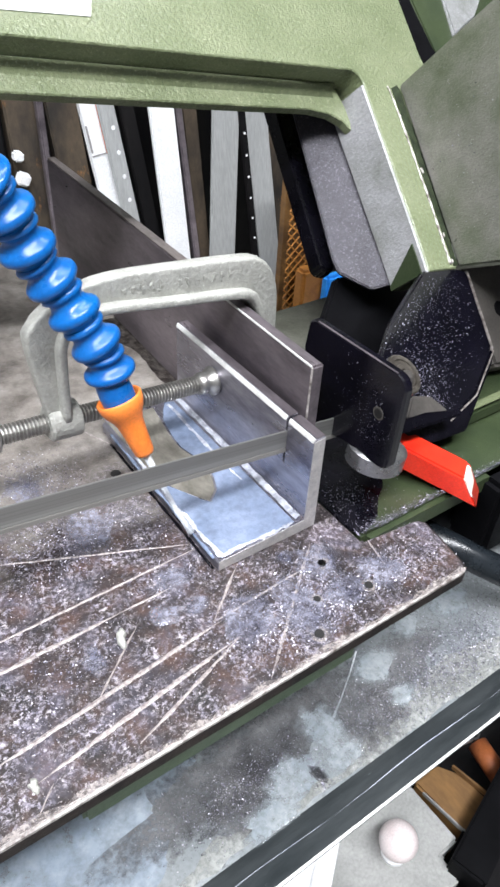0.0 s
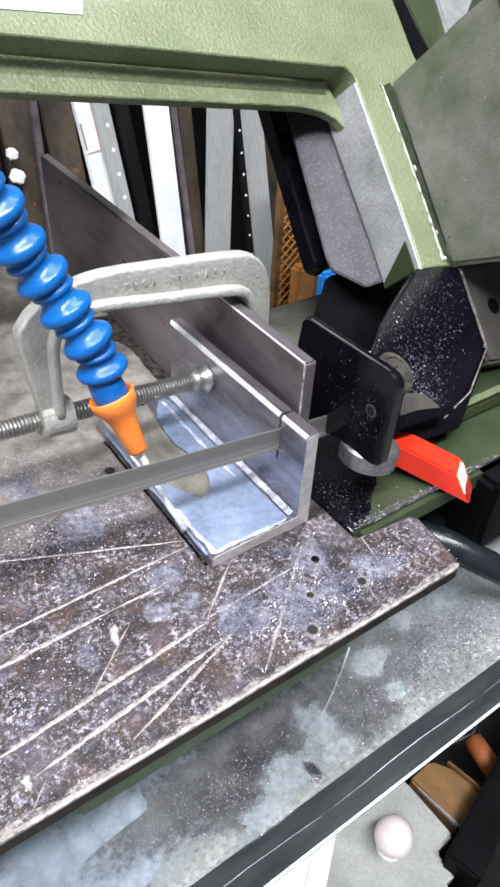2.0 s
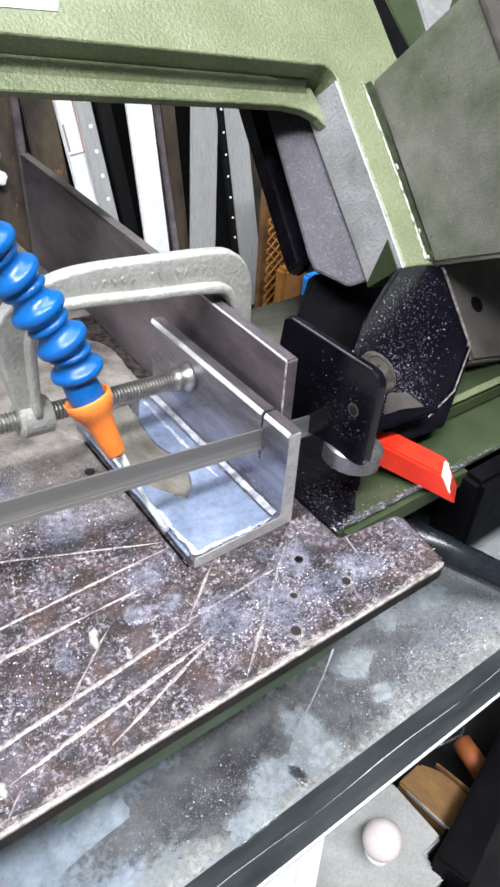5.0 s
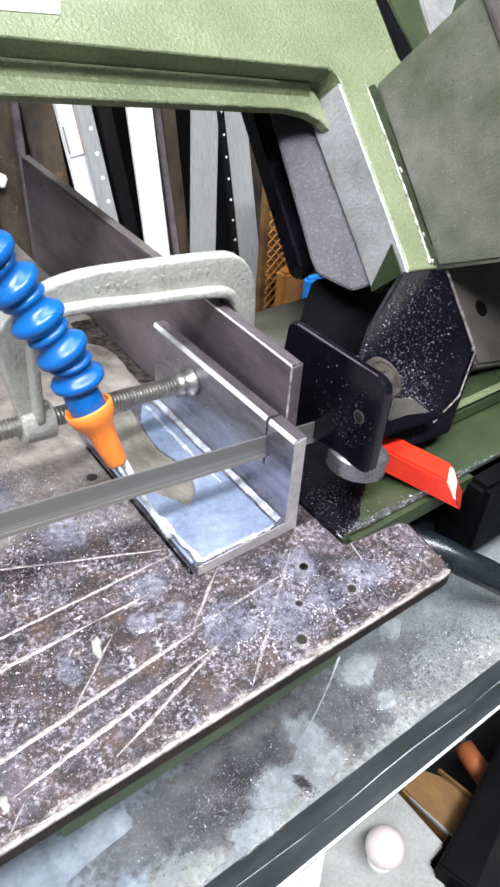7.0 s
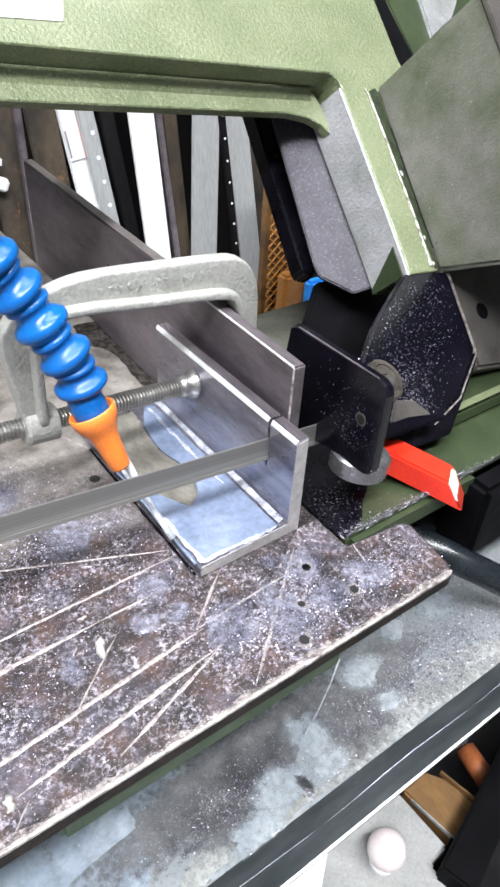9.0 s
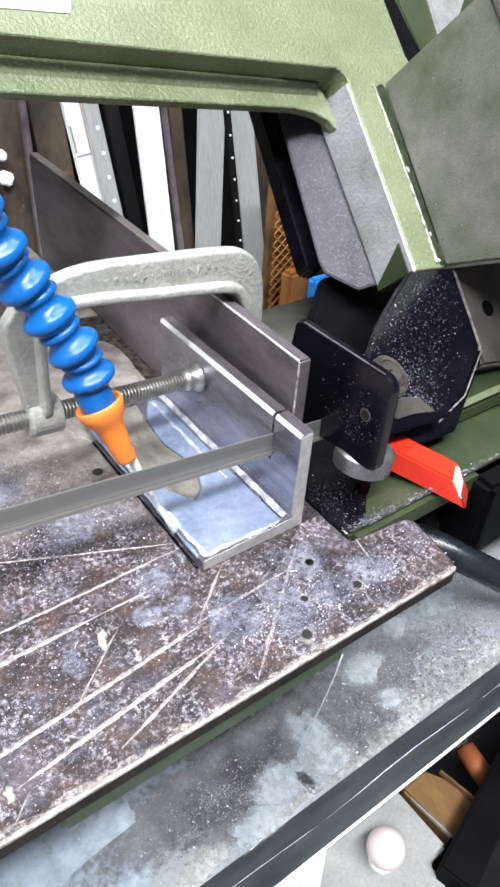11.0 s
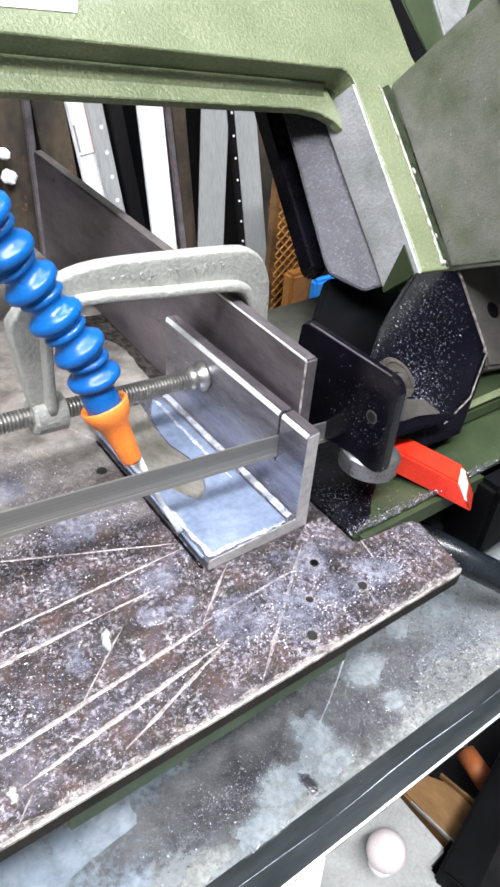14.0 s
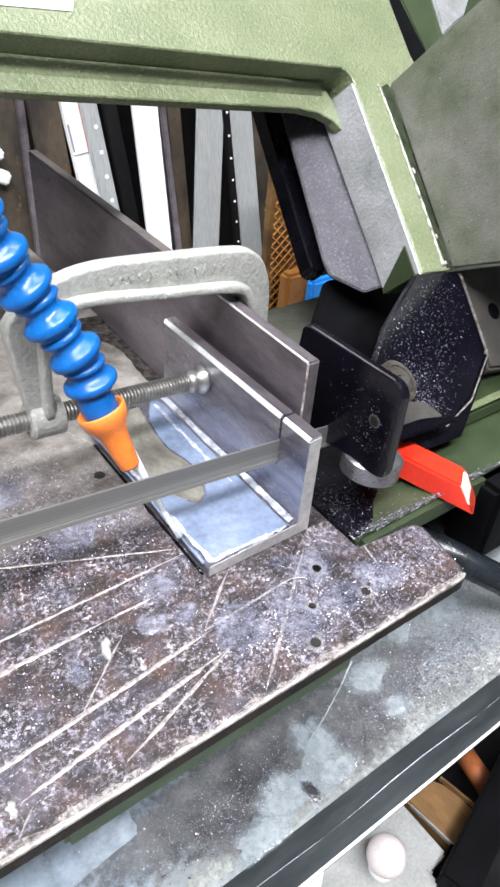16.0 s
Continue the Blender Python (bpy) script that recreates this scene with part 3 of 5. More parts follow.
flakes("table_swarf", [
    (-0.040, -0.030, 0.014, 0.007, 900, 0.00040), (-0.022, -0.034, 0.010, 0.008, 700, 0.00040), (0.012, -0.036, 0.009, 0.006, 500, 0.00036), (-0.100, 0.048, 0.020, 0.010, 900, 0.00034), (-0.097, 0.090, 0.008, 0.008, 700, 0.00034),
    (-0.033, -0.036, 0.012, 0.009, 1075, 0.00036), (-0.057, -0.027, 0.012, 0.008, 665, 0.00030), (-0.018, -0.039, 0.010, 0.007, 665, 0.00036),
    (0.006, -0.040, 0.010, 0.006, 614, 0.00036), (-0.069, 0.008, 0.010, 0.009, 665, 0.00030), (-0.087, 0.053, 0.014, 0.012, 972, 0.00030),
    (-0.094, 0.093, 0.012, 0.012, 665, 0.00030), (-0.110, 0.040, 0.014, 0.012, 870, 0.00030), (-0.060, 0.036, 0.008, 0.012, 614, 0.00030),
    (-0.113, -0.010, 0.010, 0.007, 409, 0.00030), (-0.137, -0.019, 0.012, 0.010, 409, 0.00030), (-0.055, -0.043, 0.012, 0.006, 460, 0.00030),
    (0.030, -0.035, 0.008, 0.009, 409, 0.00030), (-0.08, 0.0, 0.06, 0.04, 1280, 0.00025), (-0.02, -0.012, 0.012, 0.006, 358, 0.00030)],
    3, label="fine bright steel chips strewn over the wet plate", inside=on_table)
for i, (x, y, rx, ry) in enumerate(((-0.0228, -0.0086, 0.0052, 0.0046), (-0.0683, -0.0104, 0.0070, 0.0058), (-0.1117, -0.0108, 0.0085, 0.0055), (-0.0800, -0.0080, 0.009, 0.006), (-0.0689, 0.0062, 0.011, 0.008), (-0.052, -0.026, 0.017, 0.012), (-0.032, -0.034, 0.021, 0.013), (-0.012, -0.018, 0.015, 0.011), (0.008, -0.036, 0.015, 0.011), (-0.087, 0.050, 0.020, 0.012), (-0.1, 0.088, 0.014, 0.011), (-0.012, -0.036, 0.012, 0.010))):
    tagged(part("coolant_puddle", blob(x, y, 0.0001, rx, ry, i + 11, 0.0005, i * 0.8), SCUM, smooth=True), label="small milky coolant puddle on the plate", category="puddle", group="coolant puddles", kind="stuff")

tagged(part("oil_stain", spill([(-0.0057, 0.2183), (0.0181, 0.2135), (0.0224, 0.1852), (0.0172, 0.149), (-0.0005, 0.1246), (-0.0017, 0.1457), (0.0001, 0.178), (-0.0102, 0.1959)], 0.0001, 9, 0.0002, 0.0007), OIL_FILM), label="dark oily patch on the plate beside the fence", category="oil", kind="stuff")
# a lump where a scored line ends
tagged(part("metal_chip", blob(-0.1462, -0.0430, 0, 0.0016, 0.0024, 15, 0.0012, 0.3, 0.4), CAST_SILVER, smooth=True), label="small pale burr at the end of a scored line", category="swarf")

# ---- angle iron being cut ----
T, B, LONG = 0.00635, 0.0508, 0.1105
YZ = Matrix(((1, 0, 0, 0), (0, 0, 1, 0), (0, 1, 0, 0), (0, 0, 0, 1)))
ANGLE = [(0, 0), (-B, 0), (-B, T - 0.002), (-B + 0.002, T)] + [(-T - 0.004 + 0.004 * math.sin(radians(a)), T + 0.004 - 0.004 * math.cos(radians(a))) for a in (0, 30, 60, 90)] + [(-T, B - 0.0015), (-T + 0.0015, B), (-0.0005, B)]
LOW = [p for p in ANGLE[:8]] + [(-T, 0.0265), (0, 0.0255)]
work = thing("angle_iron", label="wet steel angle iron, partly sawn through near its end", category="steel angle")
bm = prism(ANGLE, YZ, 0.0182, LONG)
bm = prism(LOW, YZ, 0.0170, 0.0182, 0, bm)
bm = prism(ANGLE, YZ, 0.0, 0.0170, 0, bm)
part("angle_bar", bm, STEEL, work)
part("sawn_end", prism([(0, 0.0003), (-B + 0.0003, 0.0003), (-B + 0.0003, T - 0.001), (-T, T), (-T + 0.0002, B - 0.001), (-0.0005, B - 0.0005)], YZ, -0.0003, 0.0), CUT_STEEL, work, "freshly sawn bright end")
part("bright_arris", prism([(-T - 0.0002, B - 0.0016), (-T + 0.0001, B - 0.0009), (-T + 0.0008, B + 0.0002), (-T + 0.0012, B + 0.0002)], YZ, 0.0186, LONG), LIP_BRIGHT, work, "bright rounded top edge")
part("bright_arris", prism([(-T - 0.0002, B - 0.0016), (-T + 0.0001, B - 0.0009), (-T + 0.0008, B + 0.0002), (-T + 0.0012, B + 0.0002)], YZ, 0.0002, 0.0168), LIP_BRIGHT, work)
# dark strip laid over the top so it reflects less of the ceiling
part("dark_top_strip", box(-T + 0.0018, -0.0002, 0.0186, LONG, B - 0.0001, B + 0.0002), STEEL_DARK, work, "dark strip that dulls the top edge's reflection")
part("dark_top_strip", box(-T + 0.0018, -0.0002, 0.0004, 0.0168, B - 0.0001, B + 0.0002), STEEL_DARK, work)


def wet_sheet(outline, z, seed, thick=0.0004):
    bm = bmesh.new()
    rnd = random.Random(seed)
    a = [bm.verts.new((x, y, z)) for x, y in outline]
    c = (sum(p[0] for p in outline) / len(outline), sum(p[1] for p in outline) / len(outline))
    b = [bm.verts.new((c[0] + (x - c[0]) * 0.985, c[1] + (y - c[1]) * 0.985, z + thick)) for x, y in outline]
    for i in range(len(a)):
        j = (i + 1) % len(a)
        bm.faces.new((a[i], a[j], b[j], b[i]))
    bm.faces.new(b)
    return bm


part("dry_patch", wet_sheet([(-0.0488, 0.0585), (-0.0430, 0.0450), (-0.0353, 0.0318), (-0.0290, 0.0370), (-0.0256, 0.0450), (-0.0240, 0.0520), (-0.0246, 0.0590), (-0.0274, 0.0719), (-0.0268, 0.0830), (-0.0225, 0.1090), (-0.0488, 0.1090)], T - 0.0001, 4, 0.0002), DRY_SCALE, work, "dry olive-grey patch on the flat leg")
tagged(part("coolant_film", wet_sheet([(-0.0492, 0.0008), (-0.0105, 0.0012), (-0.0105, 0.050), (-0.0105, 0.095), (-0.0108, 0.108), (-0.0150, 0.1098), (-0.0190, 0.1040), (-0.0235, 0.0960), (-0.0262, 0.082), (-0.0268, 0.0719), (-0.0240, 0.0590), (-0.0234, 0.0520), (-0.0250, 0.0440), (-0.0285, 0.0360), (-0.0351, 0.0303), (-0.0385, 0.0350), (-0.0425, 0.0428), (-0.0470, 0.0510), (-0.0492, 0.0560)], T, 3), MILK, smooth=False),
       label="milky blue coolant film lying on the angle iron", category="coolant", kind="stuff")
STREAKS = (
    # first band is the fillet's highlight, painted white; the others are foam
    ("white band painted as the highlight in the angle's inner corner", (((-0.0098, 0.0015, 0.0072), (-0.0098, 0.108, 0.0072)), ((-0.0074, 0.0015, 0.0088), (-0.0074, 0.108, 0.0088))), 0.0002),
    ("pale line of coolant foam along the sawn end", (((-0.0492, 0.0003, 0.0068), (-0.0120, 0.0003, 0.0068)), ((-0.0492, 0.0022, 0.0068), (-0.0120, 0.0019, 0.0068))), 0.0004),
    ("thin streak of coolant foam on the film", (((-0.0158, 0.036, 0.0069), (-0.0160, 0.106, 0.0069)), ((-0.0146, 0.036, 0.0069), (-0.0140, 0.106, 0.0069))), 0.0003),
    ("ragged foam along the angle iron's outer edge", (((-0.0500, 0.001, 0.0068), (-0.0500, 0.075, 0.0068)), ((-0.0478, 0.001, 0.0068), (-0.0486, 0.075, 0.0068))), 0.0004))
for i, (words, edges, rough_edge) in enumerate(STREAKS):
    tagged(part("foam_and_glint_streak", ribbon(*edges, i, 60, rough_edge), FOAM, smooth=True), label=words, category="coolant", kind="stuff")
tagged(part("oil_line", tube([(-0.0522, 0.002 + 0.006 * i, 0.0006) for i in range(17)], [0.0006 + 0.0003 * math.sin(2.9 * i) for i in range(17)], 8), BLACK, smooth=True), label="dark oily line of chips along the angle's foot", category="oil", kind="stuff")
tagged(part("coolant_rim", tube([(-0.0512, 0.003 + 0.006 * i, 0.0052 + 0.0004 * math.sin(2.1 * i)) for i in range(17)], [0.0007 + 0.0003 * math.sin(1.7 * i) for i in range(17)], 8), MILK, smooth=True), label="bead of coolant along the angle iron's edge", category="coolant", kind="stuff")

# ---- fence plate behind the work ----
fence = thing("fence_plate", label="tall dark steel fence plate standing behind the angle iron", category="steel plate")
FENCE = Matrix.Translation((0.0015, 0.0150, 0)) @ Matrix.Rotation(radians(-1.7), 4, "Z")
part("upright", box(0.0, 0.0063, 0.0, 0.30, 0.0, 0.0745, 0.0009, FENCE), STEEL_DARK, fence)
part("worn_top", box(0.0003, 0.0058, 0.105, 0.2995, 0.0742, 0.0748, 0.0002, FENCE), RUBBED, fence, "worn brownish top edge")
part("bright_corner", box(-0.0002, 0.0007, 0.0006, 0.105, 0.0739, 0.0748, 0.0002, FENCE), LIP_BRIGHT, fence, "rubbed bright top corner")
part("bright_corner", box(-0.0002, 0.0006, -0.0002, 0.0006, 0.030, 0.0742, 0.0002, FENCE), EDGE_BRIGHT, fence)
part("foot_flange", box(0.0063, 0.010, 0.0, 0.30, 0.0, 0.0063, 0.0008, FENCE), STEEL_DARK, fence)

# ---- C clamp ----
YC = 0.0749
CY = Matrix(((1, 0, 0, 0), (0, 0, 1, YC), (0, 1, 0, 0), (0, 0, 0, 1)))
clamp = thing("c_clamp", label="silver cast iron C clamp holding the angle to the fence", category="clamp")
OUT = [(-0.0885, 0.044), (-0.0930, 0.082), (-0.0905, 0.0895), (-0.084, 0.0955), (-0.070, 0.1012), (-0.055, 0.1030), (-0.0287, 0.1012), (0.0060, 0.0978), (0.0165, 0.0945), (0.0228, 0.0870), (0.0262, 0.0740), (0.0268, 0.040)]
INN = [(0.0120, 0.040), (0.0130, 0.0640), (0.0105, 0.0745), (0.0045, 0.0800), (-0.030, 0.0850), (-0.062, 0.0893), (-0.0715, 0.0880), (-0.0775, 0.0810), (-0.0790, 0.070), (-0.0800, 0.046)]
OUT, INN = flowing(OUT), flowing(INN)
part("clamp_frame", cast_band(OUT, INN[::-1], CY, 0.0036, 0.0018), CAST_SILVER, clamp, smooth=True)
rim2 = [(0.0165, 0.040), (0.0168, 0.066), (0.0135, 0.0775), (0.0060, 0.0842), (-0.029, 0.0890), (-0.061, 0.0933), (-0.0745, 0.0915), (-0.0815, 0.0825), (-0.0830, 0.070), (-0.0840, 0.046)]
rim2 = flowing(rim2)
part("inner_flange", cast_band(rim2[::-1], INN[::-1], CY, 0.0078, 0.0018), CAST_SILVER, clamp, "proud inner flange", smooth=True)
part("anvil", lathe([(0, 0.007), (0.006, 0.007)], axis_frame((0.0095, YC, 0.046), (1, 0, 0)), 20), CAST_SILVER, clamp)
SW = Vector((-0.1023, 0, 0.0075)).normalized()
S0 = Vector((-0.0064, YC, 0.0372))
part("screw_boss", lathe([(-0.0075, 0.0070), (-0.0068, 0.0082), (0.0055, 0.0082), (0.0065, 0.0070)], axis_frame(S0 + SW * 0.0765, SW), 24), CAST_SILVER, clamp)
prof = [(0.0085, 0.0034)]
k = 0.009
while k < 0.128:
    prof += [(k, 0.0031), (k + 0.0005, 0.0043), (k + 0.0008, 0.0043), (k + 0.0013, 0.0031)]
    k += 0.0016
screw = part("screw", lathe(prof, axis_frame(S0, SW), 20), THREAD, clamp, "plated threaded screw")
part("swivel_pad", lathe([(0.0, 0.0068), (0.0016, 0.0072), (0.0026, 0.0066), (0.0040, 0.0046), (0.0062, 0.0056), (0.0085, 0.0052), (0.0098, 0.0036)], axis_frame(S0, SW), 24), THREAD, screw, "shiny swivel pad", smooth=True)
part("screw_head", lathe([(0, 0.0062), (0.001, 0.0072), (0.014, 0.0072), (0.016, 0.005)], axis_frame(S0 + SW * 0.1035, SW), 20), THREAD, screw)
# raised casting marks, unreadable
rnd = random.Random(4)
for i in range(13):
    if i in (5, 8):
        continue
    x = -0.052 + i * 0.0042
    z0 = 0.0942 - 0.092 * (x + 0.03) * 0.9
    tall = rnd.uniform(0.0012, 0.0024)
    turn = pose(x, YC, z0, 0, rnd.uniform(-25, 25), 0)
    part("casting_mark", box(-0.0005, 0.0005, -0.0041, -0.0032, -tall, tall, 0.0003, turn), CAST_SILVER, clamp)
    part("casting_mark", box(-0.0003, 0.0016, -0.0040, -0.0032, rnd.uniform(-0.002, 0.0), rnd.uniform(0.0006, 0.0018), 0.0003, turn), CAST_SILVER, clamp)

# ---- jointed coolant hose ----
hose = thing("coolant_hose", Matrix.Translation((0, 0, 0)), label="blue jointed plastic coolant hose with an orange nozzle", category="coolant hose")
HP = [Vector(q) for q in ((-0.1170, 0.050, 0.178), (-0.1110, 0.0535, 0.167), (-0.1051, 0.0563, 0.1557), (-0.0993, 0.0577, 0.1477), (-0.0941, 0.0584, 0.1362), (-0.0893, 0.0580, 0.1231), (-0.0827, 0.0562, 0.1115), (-0.0776, 0.0528, 0.0987), (-0.0719, 0.0497, 0.0865), (-0.0694, 0.0479, 0.0748))]
for i, (a, b) in enumerate(zip(HP, HP[1:])):
    seg = (b - a).length
    f = axis_frame(a, b - a)
    s = seg
    bmh = lathe([(-0.02 * s, 0.0056), (0.04 * s, 0.0072), (0.10 * s, 0.0080), (0.17 * s, 0.0080), (0.22 * s, 0.0074), (0.28 * s, 0.0065), (0.36 * s, 0.0064), (0.46 * s, 0.0070), (0.54 * s, 0.0082), (0.60 * s, 0.0092), (0.66 * s, 0.0098), (0.75 * s, 0.0099), (0.82 * s, 0.0097), (0.87 * s, 0.0090), (0.90 * s, 0.0081), (0.97 * s, 0.0076), (1.04 * s, 0.0070), (1.06 * s, 0.0060)], f, 36)
    part("hose_segment", bmh, BLUE, hose, smooth=True)
N0, N1 = Vector((-0.0693, 0.0449, 0.0682)), Vector((-0.0630, 0.0356, 0.0417))
ln = (N1 - N0).length
f = axis_frame(N0, N1 - N0)
part("hose_ball", lathe([(-0.010, 0.0058), (-0.006, 0.0064), (-0.001, 0.0068), (0.004, 0.0066), (0.007, 0.005)], f, 28), BLUE, hose, smooth=True)
part("nozzle", lathe([(0.0040, 0.0070), (0.0010, 0.0080), (0.0004, 0.0088), (0.0010, 0.0092), (0.0036, 0.0090), (0.0064, 0.0080), (0.0090, 0.0064), (0.0120, 0.0054), (0.0180, 0.0047), (ln - 0.003, 0.0041), (ln - 0.002, 0.0037), (ln - 0.0018, 0.0026)], f, 30), ORANGE, hose, "orange tapered nozzle", smooth=True)
tagged(part("coolant_jet", tube([Vector((-0.0635, 0.0363, 0.0438)), Vector((-0.0598, 0.0306, 0.0300)), Vector((-0.0560, 0.0252, 0.0170)), Vector((-0.0520, 0.0195, 0.0066))], [0.0016, 0.0013, 0.0012, 0.0016], 12), STREAM, smooth=True), label="milky coolant running from the nozzle", category="coolant", kind="stuff")

# ---- saw arm: bow, blade, guide ----
D = Vector((0.9916, 0, -0.129)).normalized()
E = Vector((0, 0.7071, 0.7071))
E = (E - D * E.dot(D)).normalized()
N = D.cross(E)
O = Vector((0, 0.0176, 0.038))
ARM = Matrix(((D.x, E.x, N.x, O.x), (D.y, E.y, N.y, O.y), (D.z, E.z, N.z, O.z), (0, 0, 0, 1)))
saw = thing("bandsaw", ARM, label="green cast bandsaw bow with thin blade and black guide", category="bandsaw")
part("bow_beam", prism([(-0.34, 0.1795), (0.100, 0.1805)] + arc(0.1055, 0.1730, 0.0078, 90, 0, 5) + [(0.1163, 0.0815), (0.1163, 0.066), (0.1392, 0.066), (0.1396, 0.1500), (0.1800, 0.1500), (0.1672, 0.1935), (0.1649, 0.2302), (0.1600, 0.30), (-0.34, 0.30)], ARM, -0.028, 0.0, 0.0006, None, 1), GREEN, saw)
part("bow_lower_flange", prism([(-0.34, 0.1655), (0.085, 0.1668), (0.098, 0.1645), (0.106, 0.1605), (0.1102, 0.1555), (0.1120, 0.1640), (0.1080, 0.1800), (-0.34, 0.1785)], ARM, -0.0205, -0.015, 0.0006, None, 1), GREEN, saw)
wall = bmesh.new()
rows_w = []
for k in range(7):
    e = 0.066 + k * 0.0178
    x = 0.1163 if e < 0.0815 else 0.1163 - 0.0030 * (e - 0.0815) / 0.0915
    rows_w.append([wall.verts.new(ARM @ Vector(q)) for q in ((x - 0.0002, e, -0.0007), (x - 0.0010, e, -0.0014), (x - 0.0046, e, -0.0245), (x, e, -0.0245))])
for a, b in zip(rows_w, rows_w[1:]):
    for k in range(4):
        wall.faces.new((a[k], a[(k + 1) % 4], b[(k + 1) % 4], b[k]))
# the wall's grey is its reflection put into the colour
part("leg_wall", wall, GREY_CAST, saw, "bow's inner wall with its reflection painted grey")
part("bow_fillet", prism([(0.1797, -0.0155), (0.1797, -0.0110), (0.1788, -0.0130), (0.1772, -0.0143), (0.1745, -0.0149), (0.1735, -0.0155)], ARM @ Matrix(((0, 0, 1, 0), (1, 0, 0, 0), (0, 1, 0, 0), (0, 0, 0, 1))), -0.34, 0.104), GREEN, saw, "hollow curve inside the bow", smooth=True)
part("leg_foot", prism([(0.0825, -0.0012), (0.0655, -0.0012), (0.0655, -0.0246), (0.0680, -0.0246)], ARM @ Matrix(((0, 0, 1, 0), (1, 0, 0, 0), (0, 1, 0, 0), (0, 0, 0, 1))), 0.1110, 0.1119), GREEN_DARK, saw)
SKEW = ARM @ Matrix.Translation((0.1145, 0, -0.0245)) @ Matrix.Rotation(radians(-31), 4, "Y")
part("back_plate", prism([(-0.0285, 0.092), (-0.0275, 0.0845), (-0.0125, 0.0700), (0.0, 0.0700), (0.0, 0.182), (-0.0240, 0.182)], SKEW, -0.004, 0.0, 0.0008), GREY_DIM, saw, "grey inner plate with the dim light in its colour")
part("blade_guard", prism([(0.0910, 0.0990), (0.0910, 0.0935), (0.0933, 0.0905), (0.0978, 0.0905), (0.1003, 0.0950), (0.1085, 0.20), (0.0945, 0.20)], ARM, -0.062, -0.050, 0.0012), BLACK, saw, "black blade guard")
part("guard_back", prism([(0.0945, 0.0960), (0.1020, 0.0905), (0.1090, 0.0950), (0.1200, 0.20), (0.1000, 0.20)], ARM, -0.066, -0.058, 0.001), BLACK_MATT, saw)
housing = part("wheel_housing", prism([(0.0665, 0.0), (0.1735, 0.0), (0.1735, 0.072), (0.042, 0.072)], ARM @ Matrix(((0, 0, 1, 0), (1, 0, 0, 0), (0, 1, 0, 0), (0, 0, 0, 1))), 0.1400, 0.1440, 0.0012), GREEN_WALL, saw, "dull green sheet wheel housing")
part("housing_rim", prism([(0.020, 0.0716), (0.1740, 0.0716), (0.1740, 0.0740), (0.020, 0.0740)], ARM @ Matrix(((0, 0, 1, 0), (1, 0, 0, 0), (0, 1, 0, 0), (0, 0, 0, 1))), 0.1385, 0.30, 0.0005), DARK_METAL, housing)
# bead's pale colour carries the thin highlights along the weld
part("weld_bead", tube([ARM @ Vector((0.1306 + 0.0036 * min(1, i / 40) ** 0.5 * 1.0 + rnd.uniform(-0.0002, 0.0002), 0.1725 - i * 0.0018, 0.0003)) for i in range(59)], [0.0003 + rnd.uniform(0, 0.0005) for i in range(59)], 8), EDGE_BRIGHT, saw, "rough weld bead, its thin highlights painted pale", smooth=True)
# thin dark strip painted as the shadow beside the housing
part("housing_gap_shade", prism([(0.1332, 0.1715), (0.1385, 0.1735), (0.1399, 0.1700), (0.1399, 0.0672), (0.1366, 0.0672), (0.1360, 0.1000), (0.1350, 0.1400)], ARM, 0.0, 0.0004), GAP_SHADE, saw, "dark strip painted as the shade between bow and housing")
for e0, u0, size in ((0.1230, 0.1357, 0.0016), (0.0850, 0.1362, 0.0012), (0.0700, 0.1360, 0.0013)):
    drop = blob(u0, e0, 0.0004, size * 0.6, size, int(e0 * 1e4), 0.0007)
    bmesh.ops.transform(drop, matrix=ARM, verts=drop.verts)
    part("weld_spatter", drop, EDGE_BRIGHT, saw, smooth=True)
# gap filled with a black solid that gives its shade
part("slot_shade_fill", prism([(0.1620, 0.1840), (0.1960, 0.1840), (0.1868, 0.2040), (0.1806, 0.2324), (0.1760, 0.30), (0.1580, 0.30)], ARM, -0.040, -0.0036, 0.0004), BLACK_MATT, saw, "black solid painted as the darkness behind the bow")
part("end_block", prism([(0.1875, 0.1960), (0.30, 0.1960), (0.30, 0.30), (0.1766, 0.30), (0.1810, 0.2324)], ARM, -0.040, -0.0030, 0.001), GREEN_DARK, saw, "green casting beyond the gap")
part("end_cover", prism([(0.2085, 0.2120), (0.2360, 0.2280), (0.2560, 0.2500), (0.2560, 0.29), (0.2060, 0.29), (0.2098, 0.2367)], ARM, -0.0040, -0.0012, 0.001), GREY_CAST, saw, "pale grey cover")
part("label_plate", prism([(-0.13, 0.1880), (-0.0372, 0.1924), (-0.0345, 0.2010), (-0.0345, 0.235), (-0.13, 0.235)], ARM, 0.0, 0.0005), PAPER, saw, "white paper label")
# blade, upright in the cut
BLADE_F = Matrix(((D.x, 0, D.z, 0), (0, 1, 0, 0.0176), (D.z, 0, -D.x, 0.038), (0, 0, 0, 1))) @ Matrix.Diagonal((1, 1, -1, 1))
part("blade", box(-0.33, 0.068, -0.00045, 0.00045, -0.0034, 0.0056, 0.0002, BLADE_F), BLADE, saw, "thin steel bandsaw blade")
part("tooth_edge", box(-0.33, 0.068, -0.0006, 0.0006, -0.0058, -0.0034, 0.0002, BLADE_F), BLADE_TEETH, saw, "toothed lower edge, blurred by its speed")

